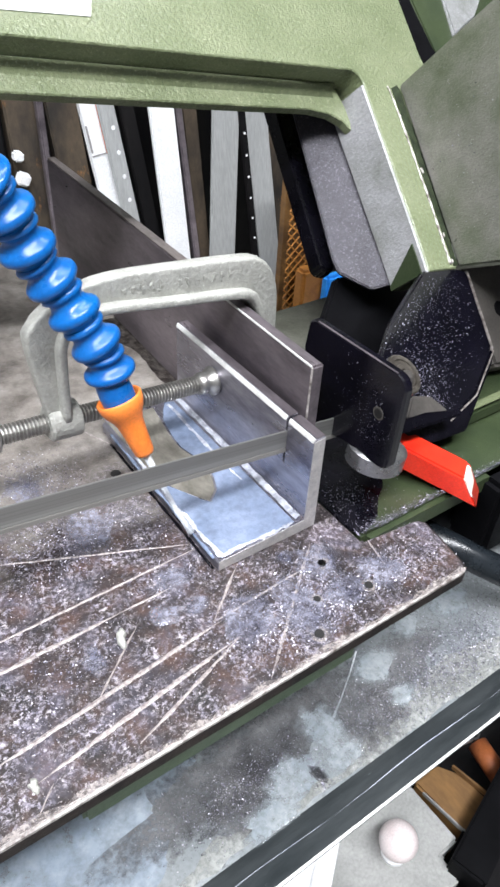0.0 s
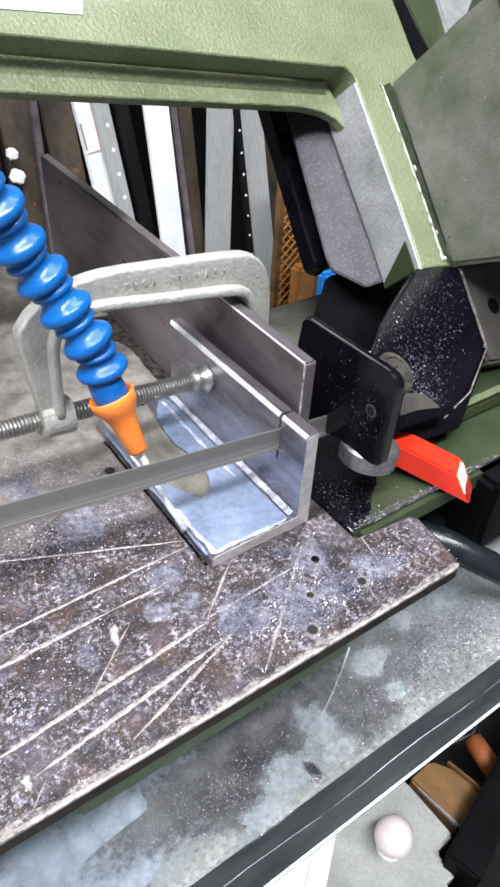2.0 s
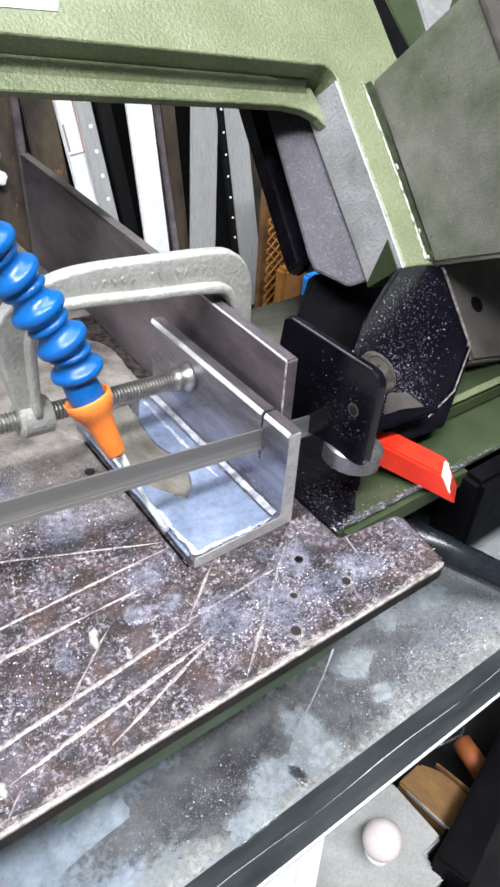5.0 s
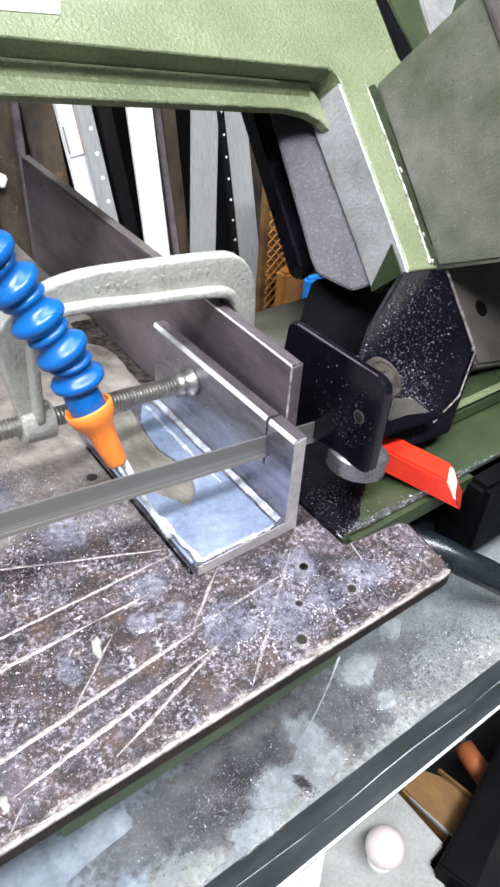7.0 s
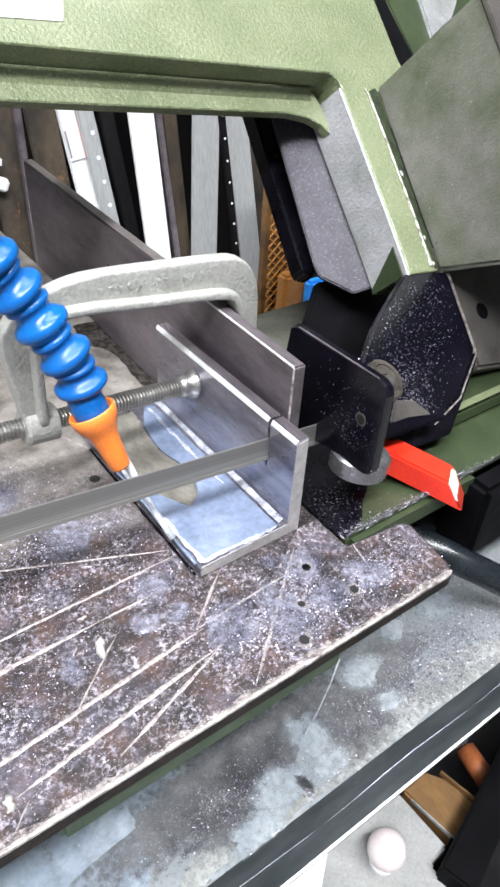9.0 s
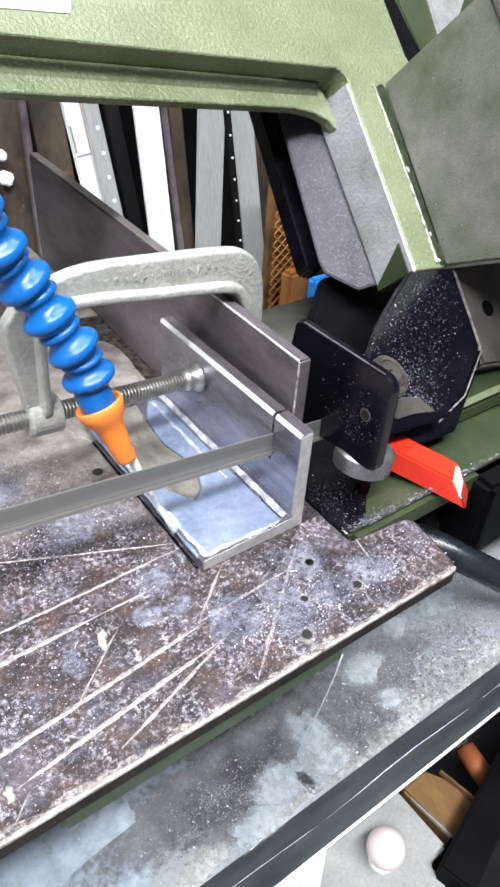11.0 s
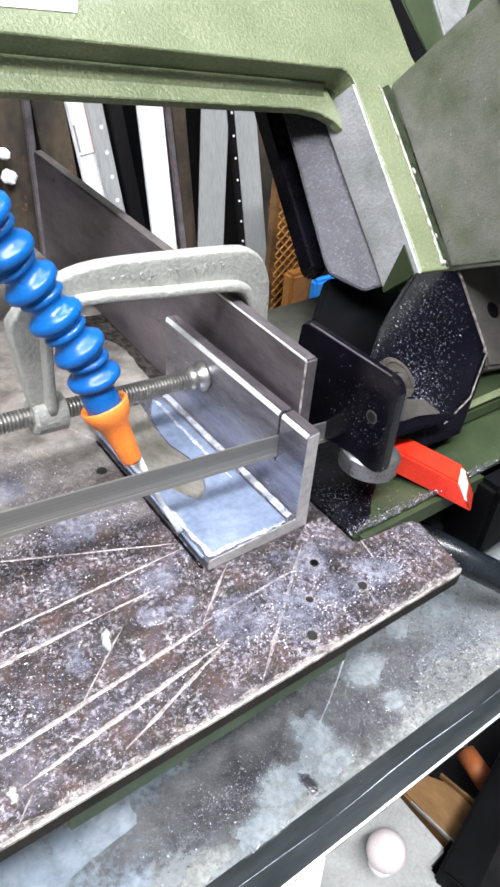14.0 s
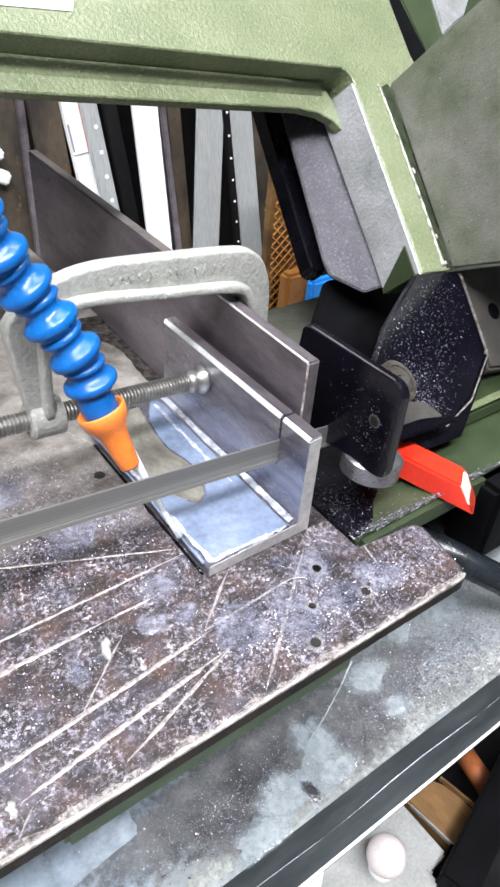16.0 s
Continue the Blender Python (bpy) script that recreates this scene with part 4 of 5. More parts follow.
# guide
XF = Matrix(((0, 0, 1, 0), (1, 0, 0, 0), (0, 1, 0, 0), (0, 0, 0, 1)))
guide = part("guide_plate", prism([(0.0425, 0.066)] + arc(0.0355, 0.0745, 0.0062, 30, 90, 4) + arc(-0.0125, 0.0750, 0.0062, 90, 190, 5) + [(-0.0185, 0.050)] + arc(-0.0110, 0.0415, 0.0075, 190, 262, 4) + [(0.010, 0.0335), (0.0350, 0.0260), (0.0385, 0.030)], XF, 0.0200, 0.0240, 0.0008, None, 1), OILED, saw, "oily black guide plate")
part("plate_rim", prism([(-0.0125, 0.0812), (0.0355, 0.0807), (0.0355, 0.0802), (-0.0125, 0.0807)], XF, 0.0202, 0.0212, 0.0002), STEEL_DARK, guide, "rubbed bright top corner")

part("hole_rim", lathe([(0, 0.0030), (0.0004, 0.0026)], axis_frame((0.0196, -0.0074, 0.0594), (1, 0, 0)), 20), DARK_METAL, guide)
part("guide_hole", lathe([(0, 0.0022), (0.0006, 0.0022)], axis_frame((0.0194, -0.0074, 0.0594), (1, 0, 0)), 20), HOLE, guide)

part("guide_roller", lathe([(-0.0045, 0.0100), (-0.0040, 0.0132), (0.0035, 0.0132), (0.0045, 0.0120), (0.0046, 0.006)], axis_frame((0.0310, -0.0010, 0.0290), (0.13, 0, 1)), 72), BEARING, saw, "shiny guide bearing", smooth=False)
part("top_roller", lathe([(0, 0.0085), (0.0008, 0.0095), (0.0058, 0.0095), (0.0065, 0.0088), (0.0065, 0.0070), (0.0058, 0.0068), (0.0058, 0.0046), (0.0066, 0.0044), (0.0066, 0.0022), (0.0050, 0.0018)], axis_frame((0.0430, 0.0072, 0.0590), (0.2, -0.55, 0.8)), 64), ROLLER, saw, "guide bearing grey with chips")
part("roller_axle", lathe([(0, 0.0036), (0.020, 0.0036)], axis_frame((0.0245, 0.0035, 0.0650), (1, -0.1, -0.1)), 20), DARK_METAL, saw)
bracket = part("guide_bracket", prism([(0.0780, 0.0430), (0.1120, 0.0668), (0.1440, 0.0650), (0.1462, 0.0625), (0.1462, 0.0195), (0.1440, 0.0165), (0.1200, -0.0035), (0.0960, -0.0125), (0.0640, -0.0105), (0.0560, 0.0200)], ARM, -0.0045, 0.0, 0.0012), OILED, saw, "black bent guide bracket")
# light on the bracket's edge, painted as a bright strip
part("bracket_lit_edge", prism([(0.1455, 0.0640), (0.1468, 0.0632), (0.1468, 0.0190), (0.1452, 0.0165), (0.1445, 0.0172), (0.1456, 0.0195)], ARM, -0.0046, 0.0006, 0.0003), EDGE, bracket, "bright strip painted as the bracket's lit edge")
part("bracket_lip", prism([(0.0609, -0.0200), (0.0857, -0.0203), (0.1049, -0.0199), (0.1420, 0.0109), (0.1462, 0.0165), (0.1445, 0.0178), (0.1190, -0.0022), (0.0950, -0.0108), (0.0640, -0.0085)], ARM, -0.0200, 0.0004, 0.0006), BLACK, bracket)
# the lip's lit edge, painted in the same bright colour
part("lip_lit_edge", prism([(0.0955, -0.0133), (0.1210, -0.0043), (0.1462, 0.0167), (0.1456, 0.0173), (0.1204, -0.0036), (0.0952, -0.0125)], ARM, 0.0, 0.0008, 0.0002), EDGE, bracket)
part("bracket_web", prism([(0.040, -0.0060), (0.0660, -0.0055), (0.0900, -0.0085), (0.0900, -0.0118), (0.040, -0.0118)], ARM, -0.002, 0.0140, 0.001), BLACK, saw)
bar = part("guide_bar", prism([(0.1480, 0.0085), (0.30, -0.005), (0.30, 0.0650), (0.1480, 0.0665)], ARM, -0.020, -0.0030, 0.002), DARK_METAL, saw, "dark worn guide bar")
part("bar_bolt_hole", lathe([(0, 0.0050), (0.0006, 0.0042)], ARM @ pose(0.168, 0.040, -0.0031), 20), BLACK_MATT, bar)
part("bracket_back", prism([(0.062, 0.0210), (0.110, 0.0190), (0.165, 0.0400), (0.165, 0.0860), (0.098, 0.0850), (0.080, 0.0640)], ARM, -0.0540, -0.0480, 0.001), BLACK_MATT, saw)
R0, R1 = Vector((0.0600, 0.0060, 0.0140)), Vector((0.0824, -0.0262, 0.0024))
RF = axis_frame(R0, R1 - R0)
rl = (R1 - R0).length
SIDE = RF @ Matrix(((0, 0, 1, 0), (0, 1, 0, 0), (1, 0, 0, 0), (0, 0, 0, 1)))
lever = part("red_lever", prism([(-0.014, -0.0064), (rl + 0.002, -0.0064), (rl - 0.0112, 0.0062), (-0.014, 0.0062)], SIDE, -0.0072, 0.0072, 0.0010), RED, saw, "bright red square lever")
part("lever_mouth", prism([(rl - 0.0012, -0.0054), (rl + 0.0010, -0.0054), (rl - 0.0097, 0.0053), (rl - 0.0125, 0.0053)], SIDE, -0.0062, 0.0062), ORANGE_RED, lever, "darker red hollow end")
part("lever_plug", prism([(rl - 0.0050, -0.0015), (rl - 0.0022, -0.0025), (rl - 0.0100, 0.0064), (rl - 0.0124, 0.0060)], SIDE, -0.0070, 0.0046, 0.0008), PLUG, lever, "cream plug in the open end")
part("swarf_bed", prism([(0.0728, 0.0044), (0.0854, 0.0020), (0.0942, -0.0070), (0.0893, -0.0100), (0.0690, -0.0105), (0.0650, -0.0049)], ARM, 0.0006, 0.0024, 0.0008), DARK_METAL, saw, "bed of packed grey swarf")
flakes("guide_swarf", [(0.100, 0.040, 0.022, 0.016, 900, 0.00028), (0.085, 0.012, 0.014, 0.010, 900, 0.00028), (0.080, -0.002, 0.010, 0.004, 700, 0.0003), (0.120, 0.055, 0.012, 0.008, 300, 0.0002)], 8, ARM, saw, "fine chips stuck to the black bracket", inside=lambda x, y: 0.056 < x < 0.143 and -0.008 < y < 0.063 and y > 0.75 * (x - 0.1) - 0.012 and y < 0.041 + (x - 0.078) * 0.7)
PANEL = ARM @ Matrix(((0, 0, -1, 0.1399), (1, 0, 0, 0), (0, 1, 0, 0), (0, 0, 0, 1)))
flakes("housing_swarf", [(0.115, 0.020, 0.03, 0.010, 70, 0.0003), (0.13, 0.04, 0.03, 0.02, 50, 0.0003)], 12, PANEL, saw, "fine chips stuck to the housing", inside=lambda x, y: 0.072 < x < 0.17 and 0.002 < y < 0.068)
GP = Matrix(((0, 0, -1, 0.0200), (1, 0, 0, 0), (0, 1, 0, 0), (0, 0, 0, 1)))
flakes("plate_swarf", [(0.005, 0.056, 0.014, 0.012, 160, 0.0002), (-0.006, 0.055, 0.007, 0.010, 220, 0.0002)], 9, GP, saw, "fine chips stuck to the guide plate", inside=lambda x, y: -0.016 < x < 0.038 and 0.042 < y < 0.078)

# ---- chip tray ----
tray = thing("chip_tray", label="wet galvanised chip tray under the saw", category="tray")
part("tray_floor", box(-0.34, 0.36, -0.0680, 0.30, -0.102, -0.100), TRAY, tray)
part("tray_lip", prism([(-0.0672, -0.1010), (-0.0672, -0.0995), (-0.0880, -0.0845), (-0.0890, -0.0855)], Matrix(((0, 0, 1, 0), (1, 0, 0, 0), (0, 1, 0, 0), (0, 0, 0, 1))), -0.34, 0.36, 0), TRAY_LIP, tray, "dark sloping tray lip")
part("lip_edge", prism([(-0.0878, -0.0850), (-0.0878, -0.0840), (-0.0889, -0.0840), (-0.0889, -0.0856)], Matrix(((0, 0, 1, 0), (1, 0, 0, 0), (0, 1, 0, 0), (0, 0, 0, 1))), -0.34, 0.36, 0.0003), LIP_BRIGHT, tray, "bright bare tray edge")
part("tray_seam", tube([(-0.30 + 0.02 * i, -0.0775 + 0.0006 * math.sin(i * 1.3), -0.0918) for i in range(33)], [0.0001 + 0.00020 * max(0, math.sin(i * 0.9)) for i in range(33)], 6), FOAM, tray, "run of coolant along the lip")
tagged(part("silt_band", spill([(-0.110, -0.0655), (-0.060, -0.0655), (-0.020, -0.0660), (0.040, -0.0665), (0.110, -0.0668), (0.110, -0.0560), (0.085, -0.0485), (0.050, -0.0475), (0.025, -0.0560), (0.000, -0.0565), (-0.020, -0.0630), (-0.040, -0.0560), (-0.0640, -0.0600), (-0.090, -0.0560)], -0.0998, 14, 0.0002, 0.0008), SILT, smooth=False), label="pale grey silt along the foot of the tray's lip", category="silt", kind="stuff")
tagged(part("coolant_sheet", spill([(-0.200, -0.064), (-0.125, -0.0600), (-0.104, -0.0470), (-0.102, -0.0300), (-0.085, -0.0245), (-0.075, -0.0190), (-0.10, -0.010), (-0.22, -0.005)], -0.0997, 17, 0.0002, 0.0006), SHEEN, smooth=False), label="broad pale blue sheet of coolant in the tray", category="coolant", kind="stuff")
for i, (x, y, rx, ry, turn) in enumerate(((-0.078, -0.038, 0.048, 0.024, 0.05), (-0.040, -0.031, 0.052, 0.022, 0.0), (0.004, -0.036, 0.042, 0.030, -0.15), (0.048, -0.032, 0.040, 0.016, 0.0), (-0.062, -0.048, 0.026, 0.018, 0.2), (0.022, -0.050, 0.020, 0.012, 0.3))):
    tagged(part("settled_swarf", blob(x, y, -0.0996 + 0.00003 * i, rx, ry, i + 51, 0.0003, turn, 0.5, 60), WET_SWARF, smooth=True), label="dark bed of wet swarf settled in the tray", category="swarf", group="beds of settled swarf", kind="stuff")
for i, (x, y, rx, ry, turn) in enumerate(((-0.0145, -0.0430, 0.012, 0.020, 0.2), (-0.0125, -0.0575, 0.015, 0.009, 0.0), (-0.0440, -0.0530, 0.016, 0.015, 0.3), (-0.0600, -0.0620, 0.024, 0.007, 0.1))):
    tagged(part("coolant_sheet", blob(x, y, -0.0991 + 0.00002 * i, rx, ry, i + 71, 0.0003, turn, 0.5, 60), POOL, smooth=True), label="pale puddle of coolant between the dark swarf", category="puddle", group="tray coolant pools", kind="stuff")
for i, (x, y, rx, ry) in enumerate(((0.0322, -0.0273, 0.016, 0.010), (0.1000, -0.0200, 0.019, 0.011), (0.0320, -0.0493, 0.009, 0.006), (0.0637, -0.0175, 0.014, 0.008))):
    tagged(part("coolant_pool", blob(x, y, -0.0990, rx * 1.1, ry * 1.2, i + 31, 0.0004, 0.3 * i), POOL, smooth=True), label="pale milky coolant pool in the tray", category="puddle", group="tray coolant pools", kind="stuff")
tagged(part("swarf_clot", blob(-0.0300, -0.0580, -0.0988, 0.0032, 0.0070, 77, 0.0006, 0.5), CLOT, smooth=True), label="dark clot of wet swarf in the tray", category="swarf", kind="stuff")
flakes("tray_swarf", [(0.02, -0.045, 0.035, 0.012, 2400, 0.00026), (-0.065, -0.045, 0.022, 0.008, 2400, 0.00028), (0.09, -0.045, 0.03, 0.012, 4200, 0.00034), (0.05, -0.052, 0.03, 0.008, 2400, 0.00030), (-0.03, -0.058, 0.002, 0.005, 128, 0.0005)], 21,
       Matrix.Translation((0, 0, -0.0990)), label="grey chips settled in the tray", inside=lambda x, y: -0.066 < y < 0.0)
flakes("bed_swarf", [(0.02 + 0.012 * i, -0.0150 - 0.0004 * i, 0.006, 0.0017, 220, 0.0003) for i in range(9)] + [(0.020, 0.002, 0.008, 0.010, 420, 0.00025), (0.06, 0.0, 0.03, 0.012, 160, 0.0003)], 23, Matrix.Translation((0, 0, 0.0009)), label="bright chips lying along the bed's edge", inside=lambda x, y: x > 0.012 and y > -0.0175)
leg = thing("void_and_side_block", label="black block drawn as shadowed void, with side block and tube", category="machine part")
# black block stands in for the tray's back wall in shadow
part("void_block", box(0.050, 0.34, -0.004, 0.02, -0.098, -0.0165, 0.002), BLACK_MATT, leg)
part("side_block", box(0.098, 0.34, -0.030, -0.0045, -0.052, -0.004, 0.003), BLACK_MATT, leg)
part("post_tube", tube([(0.060, 0.002, -0.030), (0.110, -0.040, -0.062), (0.160, -0.080, -0.095)], 0.008, 20), DARK_TUBE, leg, "dark blue-grey tube", smooth=True)
drip = thing("coolant_drip", Matrix.Translation((-0.012, -0.0475, -0.030)), label="thin strand of coolant dripping from the plate's edge", category="coolant", kind="stuff")
part("strand", tube([(-0.012, -0.0475, -0.030), (-0.0122, -0.0460, -0.05), (-0.0126, -0.0430, -0.075), (-0.013, -0.0395, -0.0985)], [0.0004, 0.0004, 0.0004, 0.0007], 8), STREAM, drip, smooth=True)

# ---- below the tray ----
cab = thing("tool_cabinet", label="pale grey painted cabinet top below the tray", category="cabinet")
part("cabinet_top", prism([(-0.30, -0.60), (0.060, -0.60), (0.1019, -0.0989), (0.1145, -0.0991), (0.1137, -0.0793), (0.1345, -0.0783), (0.1332, -0.0290), (0.120, 0.05), (-0.30, 0.05)], Matrix(), -0.375, -0.360, 0.002), SHELF_PAINT, cab)
part("cabinet_body", box(-0.30, 0.10, -0.60, 0.03, FLOOR, -0.375, 0.003), SHELF_PAINT, cab)
knob = thing("ball_knob", label="pale pink ball knob on a short stem", category="knob")
part("ball", lathe([(0.015 - 0.015 * math.cos(radians(a)), max(0.0012, 0.015 * math.sin(radians(a)))) for a in range(4, 180, 8)], pose(0.0835, -0.0565, -0.352), 32), KNOB, knob, smooth=True)
part("stem", lathe([(0, 0.010), (0.003, 0.010), (0.005, 0.006), (0.012, 0.005)], pose(0.0835, -0.0565, -0.360), 20), WHITE, knob)
crate = thing("white_crate", label="white ribbed plastic crate below the tray", category="crate")
CR = Matrix.Translation((0.0575, -0.0235, -0.36)) @ Matrix.Rotation(radians(38.5), 4, "Z")
part("crate_side", box(-0.12, 0.020, 0.0, 0.11, 0.0, 0.008, 0.002, CR), WHITE, crate)
for i in range(4):
    part("rib", box(-0.118, 0.018, 0.004 + i * 0.020, 0.015 + i * 0.020, 0.008, 0.012, 0.001, CR), WHITE, crate)
card = thing("wooden_box", label="worn brown wooden box standing beside the cabinet", category="box")
part("box_body", prism([(0.1432, -0.0243), (0.1709, -0.0230), (0.1845, -0.0423), (0.1859, -0.0678), (0.1481, -0.0800)], Matrix(), FLOOR, -0.372, 0.002), CARD, card)
part("box_rim", prism([(0.1408, -0.0345), (0.1420, -0.0352), (0.1484, -0.0800), (0.1466, -0.0800)], Matrix(), -0.371, -0.366, 0.0005), SHELF_PAINT, card, "pale worn edge strip")
part("box_rim", prism([(0.1790, -0.0330), (0.1812, -0.0330), (0.1880, -0.0680), (0.1858, -0.0680)], Matrix(), -0.3715, -0.366, 0.0005), CARD, card)
tagged(part("rusty_pipe", tube([(0.2220, -0.0290, -0.380), (0.2150, -0.0620, -0.380)], 0.0095, 20), ORANGE_RUST, smooth=True), label="short rusty orange pipe end", category="pipe")
# a silver glint over the scrap, shaped as a thin wire
tagged(part("glint_wire", tube([(0.1800, -0.0190, -0.371), (0.2000, -0.0235, -0.369), (0.2217, -0.0270, -0.371), (0.2300, -0.0230, -0.372)], 0.0012, 8), BEARING, smooth=True), label="thin wire shape added as a silver glint over the scrap", category="wire")
strut = thing("stand_strut", label="black square machine strut slanting down past the tray", category="machine leg")
SF = axis_frame((0.1302, -0.0958, -0.352), (0.96, 0.28, 0.0))
part("strut_bar", box(-0.0140, 0.0140, -0.012, 0.012, -0.018, 0.30, 0.002, SF), BLACK_MATT, strut)
part("strut_foot", box(-0.0160, 0.0160, -0.30, -0.0125, -0.004, 0.024, 0.002, SF), BLACK_MATT, strut)
# black box added where the floor lies in shadow
crateb = thing("dark_floor_fill", label="black box added to darken the floor behind the box", category="case")
part("dark_fill_body", box(0.128, 0.40, -0.30, 0.10, FLOOR, -0.440, 0.003), BLACK_MATT, crateb)
part("dark_fill_top", box(0.126, 0.402, -0.302, 0.102, -0.440, -0.428, 0.003), DARK_BAR, crateb)

# ---- stock rack behind ----


# the stock leans nearer than its bars were first laid out
NEAR = 0.835
RACK = Matrix.Translation((-0.157, -0.158, 0.22)) @ Matrix.Scale(NEAR, 4) @ Matrix.Translation((0.157, 0.158, -0.22))


def leaning(name, x0, slope, width, depth, material, label, y=0.75, category="steel bar"):
    """A bar standing on the floor, its middle at x0 where z is nought and leaning by slope."""
    a, b = (RACK @ Vector((x0 + slope * z, y + 0.14 * z, z)) for z in (0.7, -0.906))
    width, depth = width * NEAR, depth * NEAR
    f = axis_frame(b, a - b, (0, -1, 0))
    ob = part(name, box(-width / 2, width / 2, -depth / 2, depth / 2, 0, (a - b).length, 0.0015, f), material)
    return tagged(ob, label=label, category=category, group="stock leaning in the rack"), f


leaning("flat_bar", 0.1380, 0.0076, 0.0437, 0.02, RUST, "dark rusty steel flat bar leaning in the rack")
leaning("flat_bar", 0.085, 0.05, 0.05, 0.02, DARK_BAR, "black steel flat bar leaning in the rack")
leaning("edge_strip", 0.1562, 0.0400, 0.0084, 0.012, STEEL_DARK, "thin dark steel strip leaning in the rack", 0.73)
leaning("rusty_bar", 0.1853, -0.0530, 0.0407, 0.02, RUST, "rusty brown bar with orange flakes", 0.74)
leaning("dark_tube", 0.2851, -0.1216, 0.0222, 0.022, DARK_BAR, "dark square tube leaning in the rack", 0.77)
leaning("white_bar", 0.3277, -0.0387, 0.0378, 0.008, WHITE, "bright white coated flat bar", 0.74)
# the white bar's shaded side, painted as a separate grey strip
leaning("white_bar_side", 0.3574, -0.0616, 0.0098, 0.014, STEEL_DARK, "grey strip painted as the white bar's shaded side", 0.75)
leaning("brown_bar", 0.3835, -0.0381, 0.0240, 0.02, RUST, "dark brown bar in the rack", 0.77)
leaning("aluminium_bar", 0.4348, 0.0922, 0.0466, 0.006, ALU, "brushed aluminium flat bar", 0.74)
leaning("aluminium_bar", 0.4817, -0.0953, 0.0413, 0.006, ALU, "brushed aluminium flat bar leaning a little", 0.742)
leaning("dark_bar", 0.5556, -0.1097, 0.046, 0.02, RUST, "brown rusty bar in the rack", 0.80)
leaning("dark_bar", 0.62, -0.15, 0.08, 0.02, DARK_BAR, "wide dark bar in the rack", 0.84)
for label, x0, lean, w, hole_mat, base in (("white painted steel angle with a pale paper tag", 0.2242, -0.1206, 0.0270, None, WHITE), ("pale slotted strip with punched holes", 0.2452, -0.1228, 0.0231, WHITE, ALU), ("black slotted strip with punched holes", 0.4542, -0.0834, 0.0112, WHITE, DARK_BAR)):
    ob, f = leaning("slotted_angle", x0, lean, w, 0.006, base, label, 0.735 if hole_mat else 0.745)
    front = 0.003 * NEAR
    if hole_mat:
        HOME[ob.name] = Matrix()
        for i in range(16):
            part("punched_hole", lathe([(0, 0.0026 if base is ALU else 0.0017), (0.0006, 0.0022 if base is ALU else 0.0014)], f @ pose(-0.0026 if base is ALU else 0, front - 0.0002, 0.46 + i * 0.026, -90), 12), hole_mat, ob)
    else:
        z0 = 0.906 * NEAR * 1.017 - 0.0609 * NEAR * 1.017
        tag = part("paper_tag", box(-0.0102, 0.0085, front, front + 0.0004, z0, z0 + 0.090, 0, f), PAPER, ob, "paper tag with an orange border")
        part("tag_border", box(-0.0102, -0.0086, front, front + 0.0008, z0, z0 + 0.090, 0, f), ORANGE_INK, tag)
        part("tag_border", box(-0.0086, 0.0085, front, front + 0.0007, z0, z0 + 0.0012, 0, f), MARK, tag)
        part("tag_lines", box(0.0064, 0.0085, front, front + 0.0007, z0 + 0.004, z0 + 0.032, 0, f), MARK, tag)
for x, z, s, a in ((0.0730, -0.0010, 0.010, 10), (0.0750, -0.0240, 0.013, 25)):
    tagged(part("white_clip", box(-s / 2, s / 2, -0.006, 0.006, -s / 2, s / 2, 0.002, pose(x, 0.576, z, 0, a, 0)), WHITE), label="small white plastic clip on a bar", category="clip")
# added board keeps the gaps between the bars as dark as shade
tagged(part("added_dark_backing", box(-0.25, 1.1, 0.80, 0.82, FLOOR, 1.2, 0.004), DARK_BAR), label="dark board added to blacken the gaps between bars", category="board", kind="structure")
amber = thing("amber_bin", label="amber plastic bin beside blue scrap", category="bin")
part("bin_wall", box(0.366, 0.405, 0.45, 0.47, -0.24, -0.142, 0.004), AMBER, amber)
part("bin_floor", box(0.30, 0.60, 0.43, 0.60, FLOOR, -0.24, 0.004), DARK_BAR, amber)
tagged(part("blue_offcut", box(0.394, 0.445, 0.435, 0.450, -0.24, -0.150, 0.004), BLUE_BIT), label="bright blue plastic offcut", category="offcut")
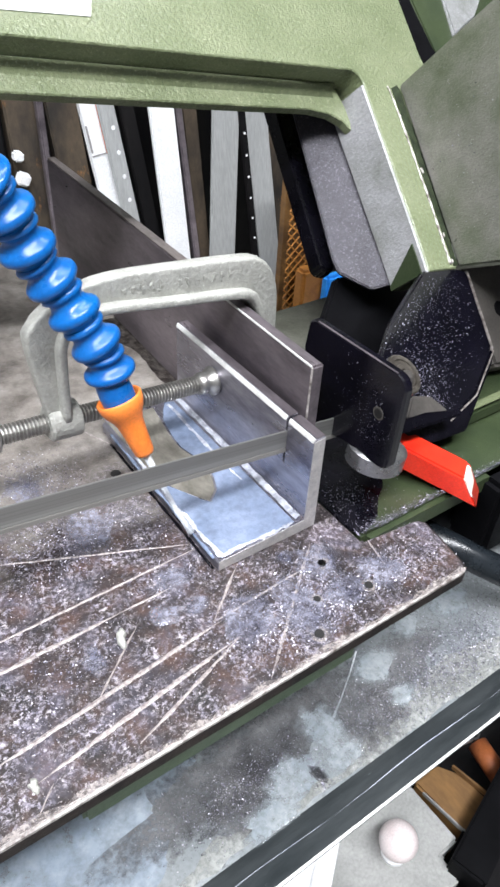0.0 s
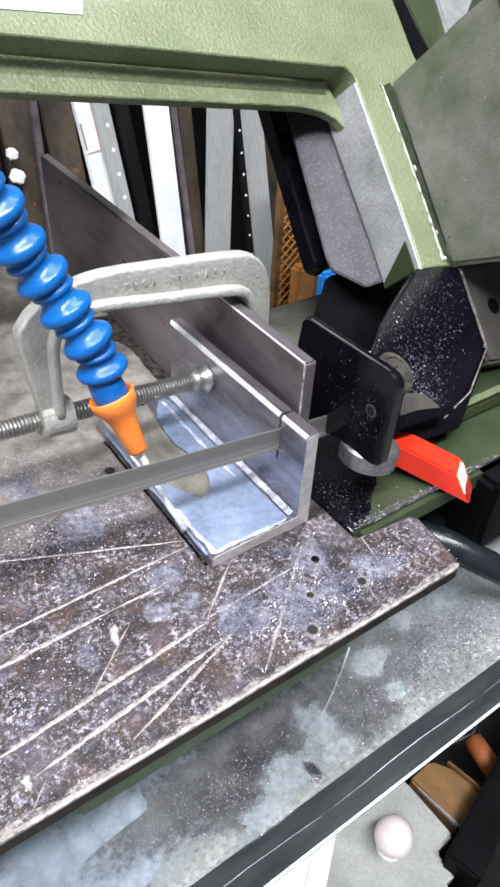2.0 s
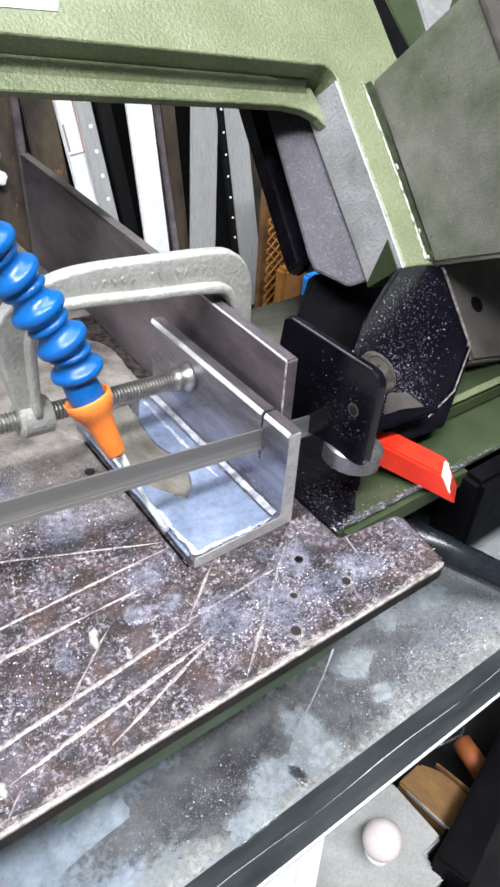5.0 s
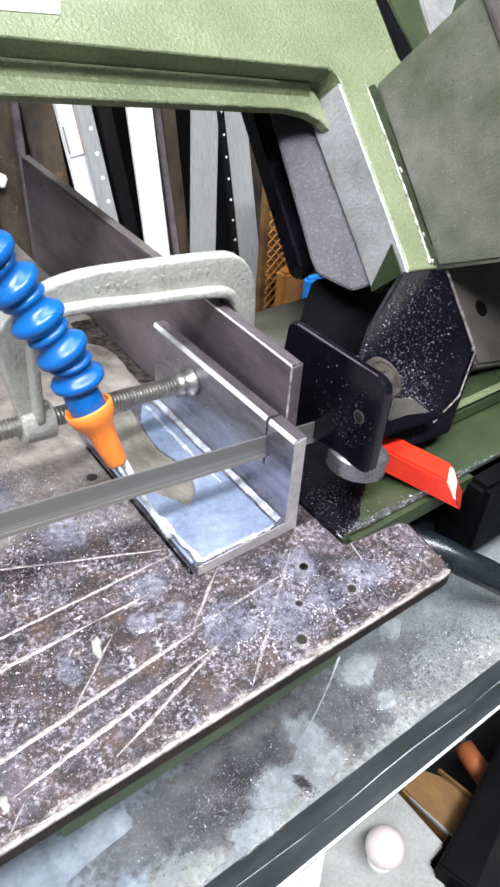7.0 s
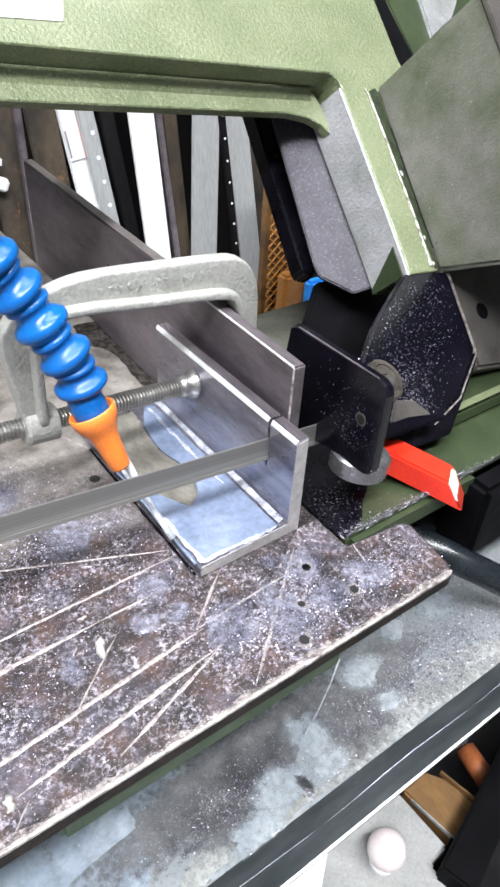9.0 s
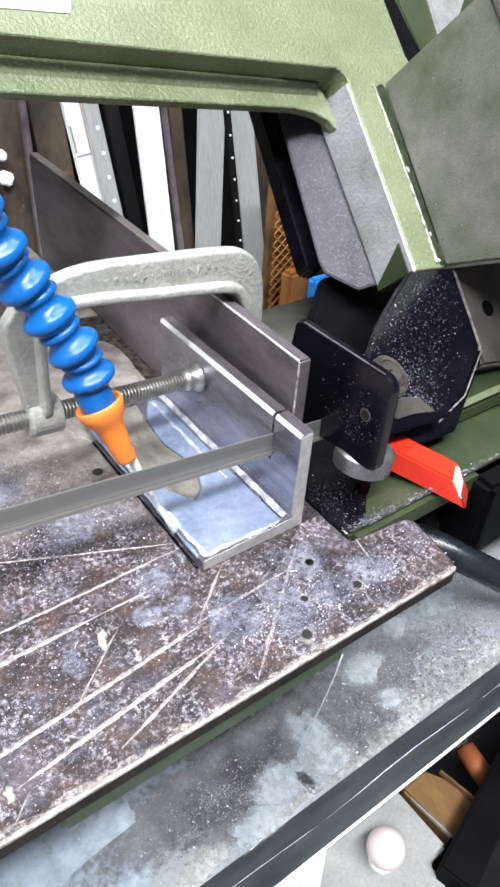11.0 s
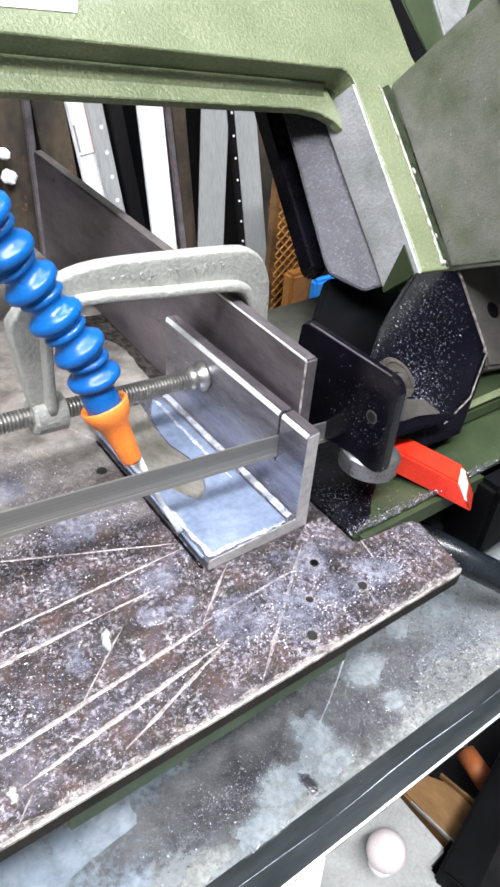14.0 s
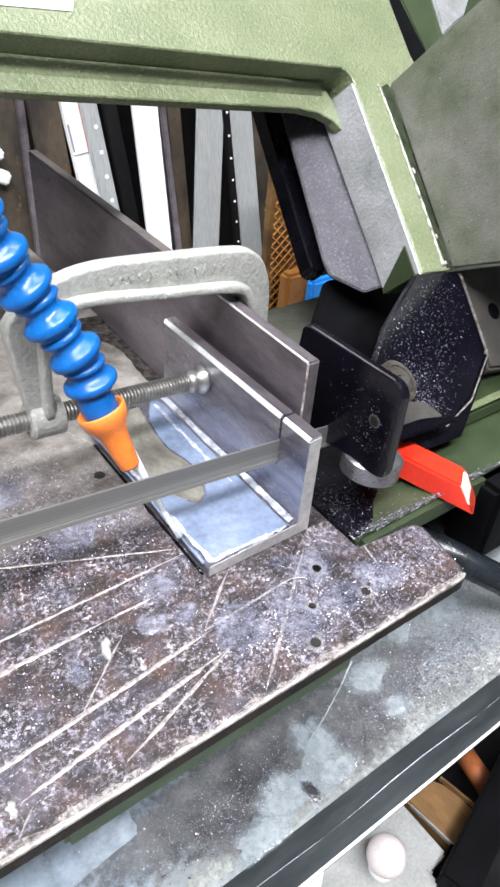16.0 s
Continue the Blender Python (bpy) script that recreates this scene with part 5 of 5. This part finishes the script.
net = tagged(part("net_bag", box(0.358, 0.410, 0.480, 0.505, -0.24, 0.0, 0.008), CARD), label="brown bag in amber netting hanging in the rack", category="bag")
for i in range(18):
    for sgn in (1, -1):
        zc = -0.225 + 0.0125 * i
        part("net_strand", tube([(0.358, 0.478, zc - 0.024 * sgn), (0.384, 0.477, zc), (0.410, 0.478, zc + 0.024 * sgn)], 0.0010, 6), AMBER, net)
# ---- tube lights on the ceiling ----
GLOW, t_, b_ = nodes_of("lit_tube_glass")
b_.inputs["Emission Color"].default_value = (0.93, 0.96, 1.0, 1)
b_.inputs["Emission Strength"].default_value = 6.0
for x, y, turn in ((-0.25, -0.75, 0), (0.35, 0.15, 0), (-1.0, -0.3, 90)):
    fx = thing("tube_light", label="white ceiling tube light fitting", category="ceiling light", group="workshop tube lights")
    m = pose(x, y, 1.72, 0, 0, turn)
    part("fitting", box(-0.78, 0.78, -0.07, 0.07, 0.005, 0.03, 0.004, m), WHITE, fx)
    part("tube", tube([m @ Vector((-0.75, 0, -0.010)), m @ Vector((0.75, 0, -0.010))], 0.013, 16), GLOW, fx, smooth=True)


def motions():
    """The arm sinks about its pivot as the blade cuts; the drip sways."""
    pivot = Matrix.Translation((0.225, 0, 0.055))
    rows = []
    for i in range(9):
        t = 2.0 * i
        rows.append((t, pivot @ Matrix.Rotation(radians(-1.26 * t / 16), 4, "Y") @ pivot.inverted() @ ARM))
    walk(saw, rows)
    sway = ((0, 0.0000, 0.0000, 0.0000, 0.0000), (4, -0.0082, -0.0009, -0.0020, 0.0012), (8, -0.0220, -0.0021, -0.0027, 0.0001), (12, -0.0285, -0.0002, -0.0027, -0.0015), (16, -0.0400, -0.0001, -0.0015, -0.0025))
    walk(hose, [(t, Matrix.Translation((a, g, c)) @ Matrix.Rotation(w, 4, "Y")) for t, w, a, g, c in sway])
    rnd = random.Random(2)
    walk(drip, [(0.5 * i, Matrix.Translation((-0.012 + rnd.uniform(-0.0015, 0.0015), -0.0475, -0.030)) @ pose(0, 0, 0, rnd.uniform(-0.6, 0.6), rnd.uniform(-2, 2), rnd.uniform(-30, 30))) for i in range(33)])


motions()
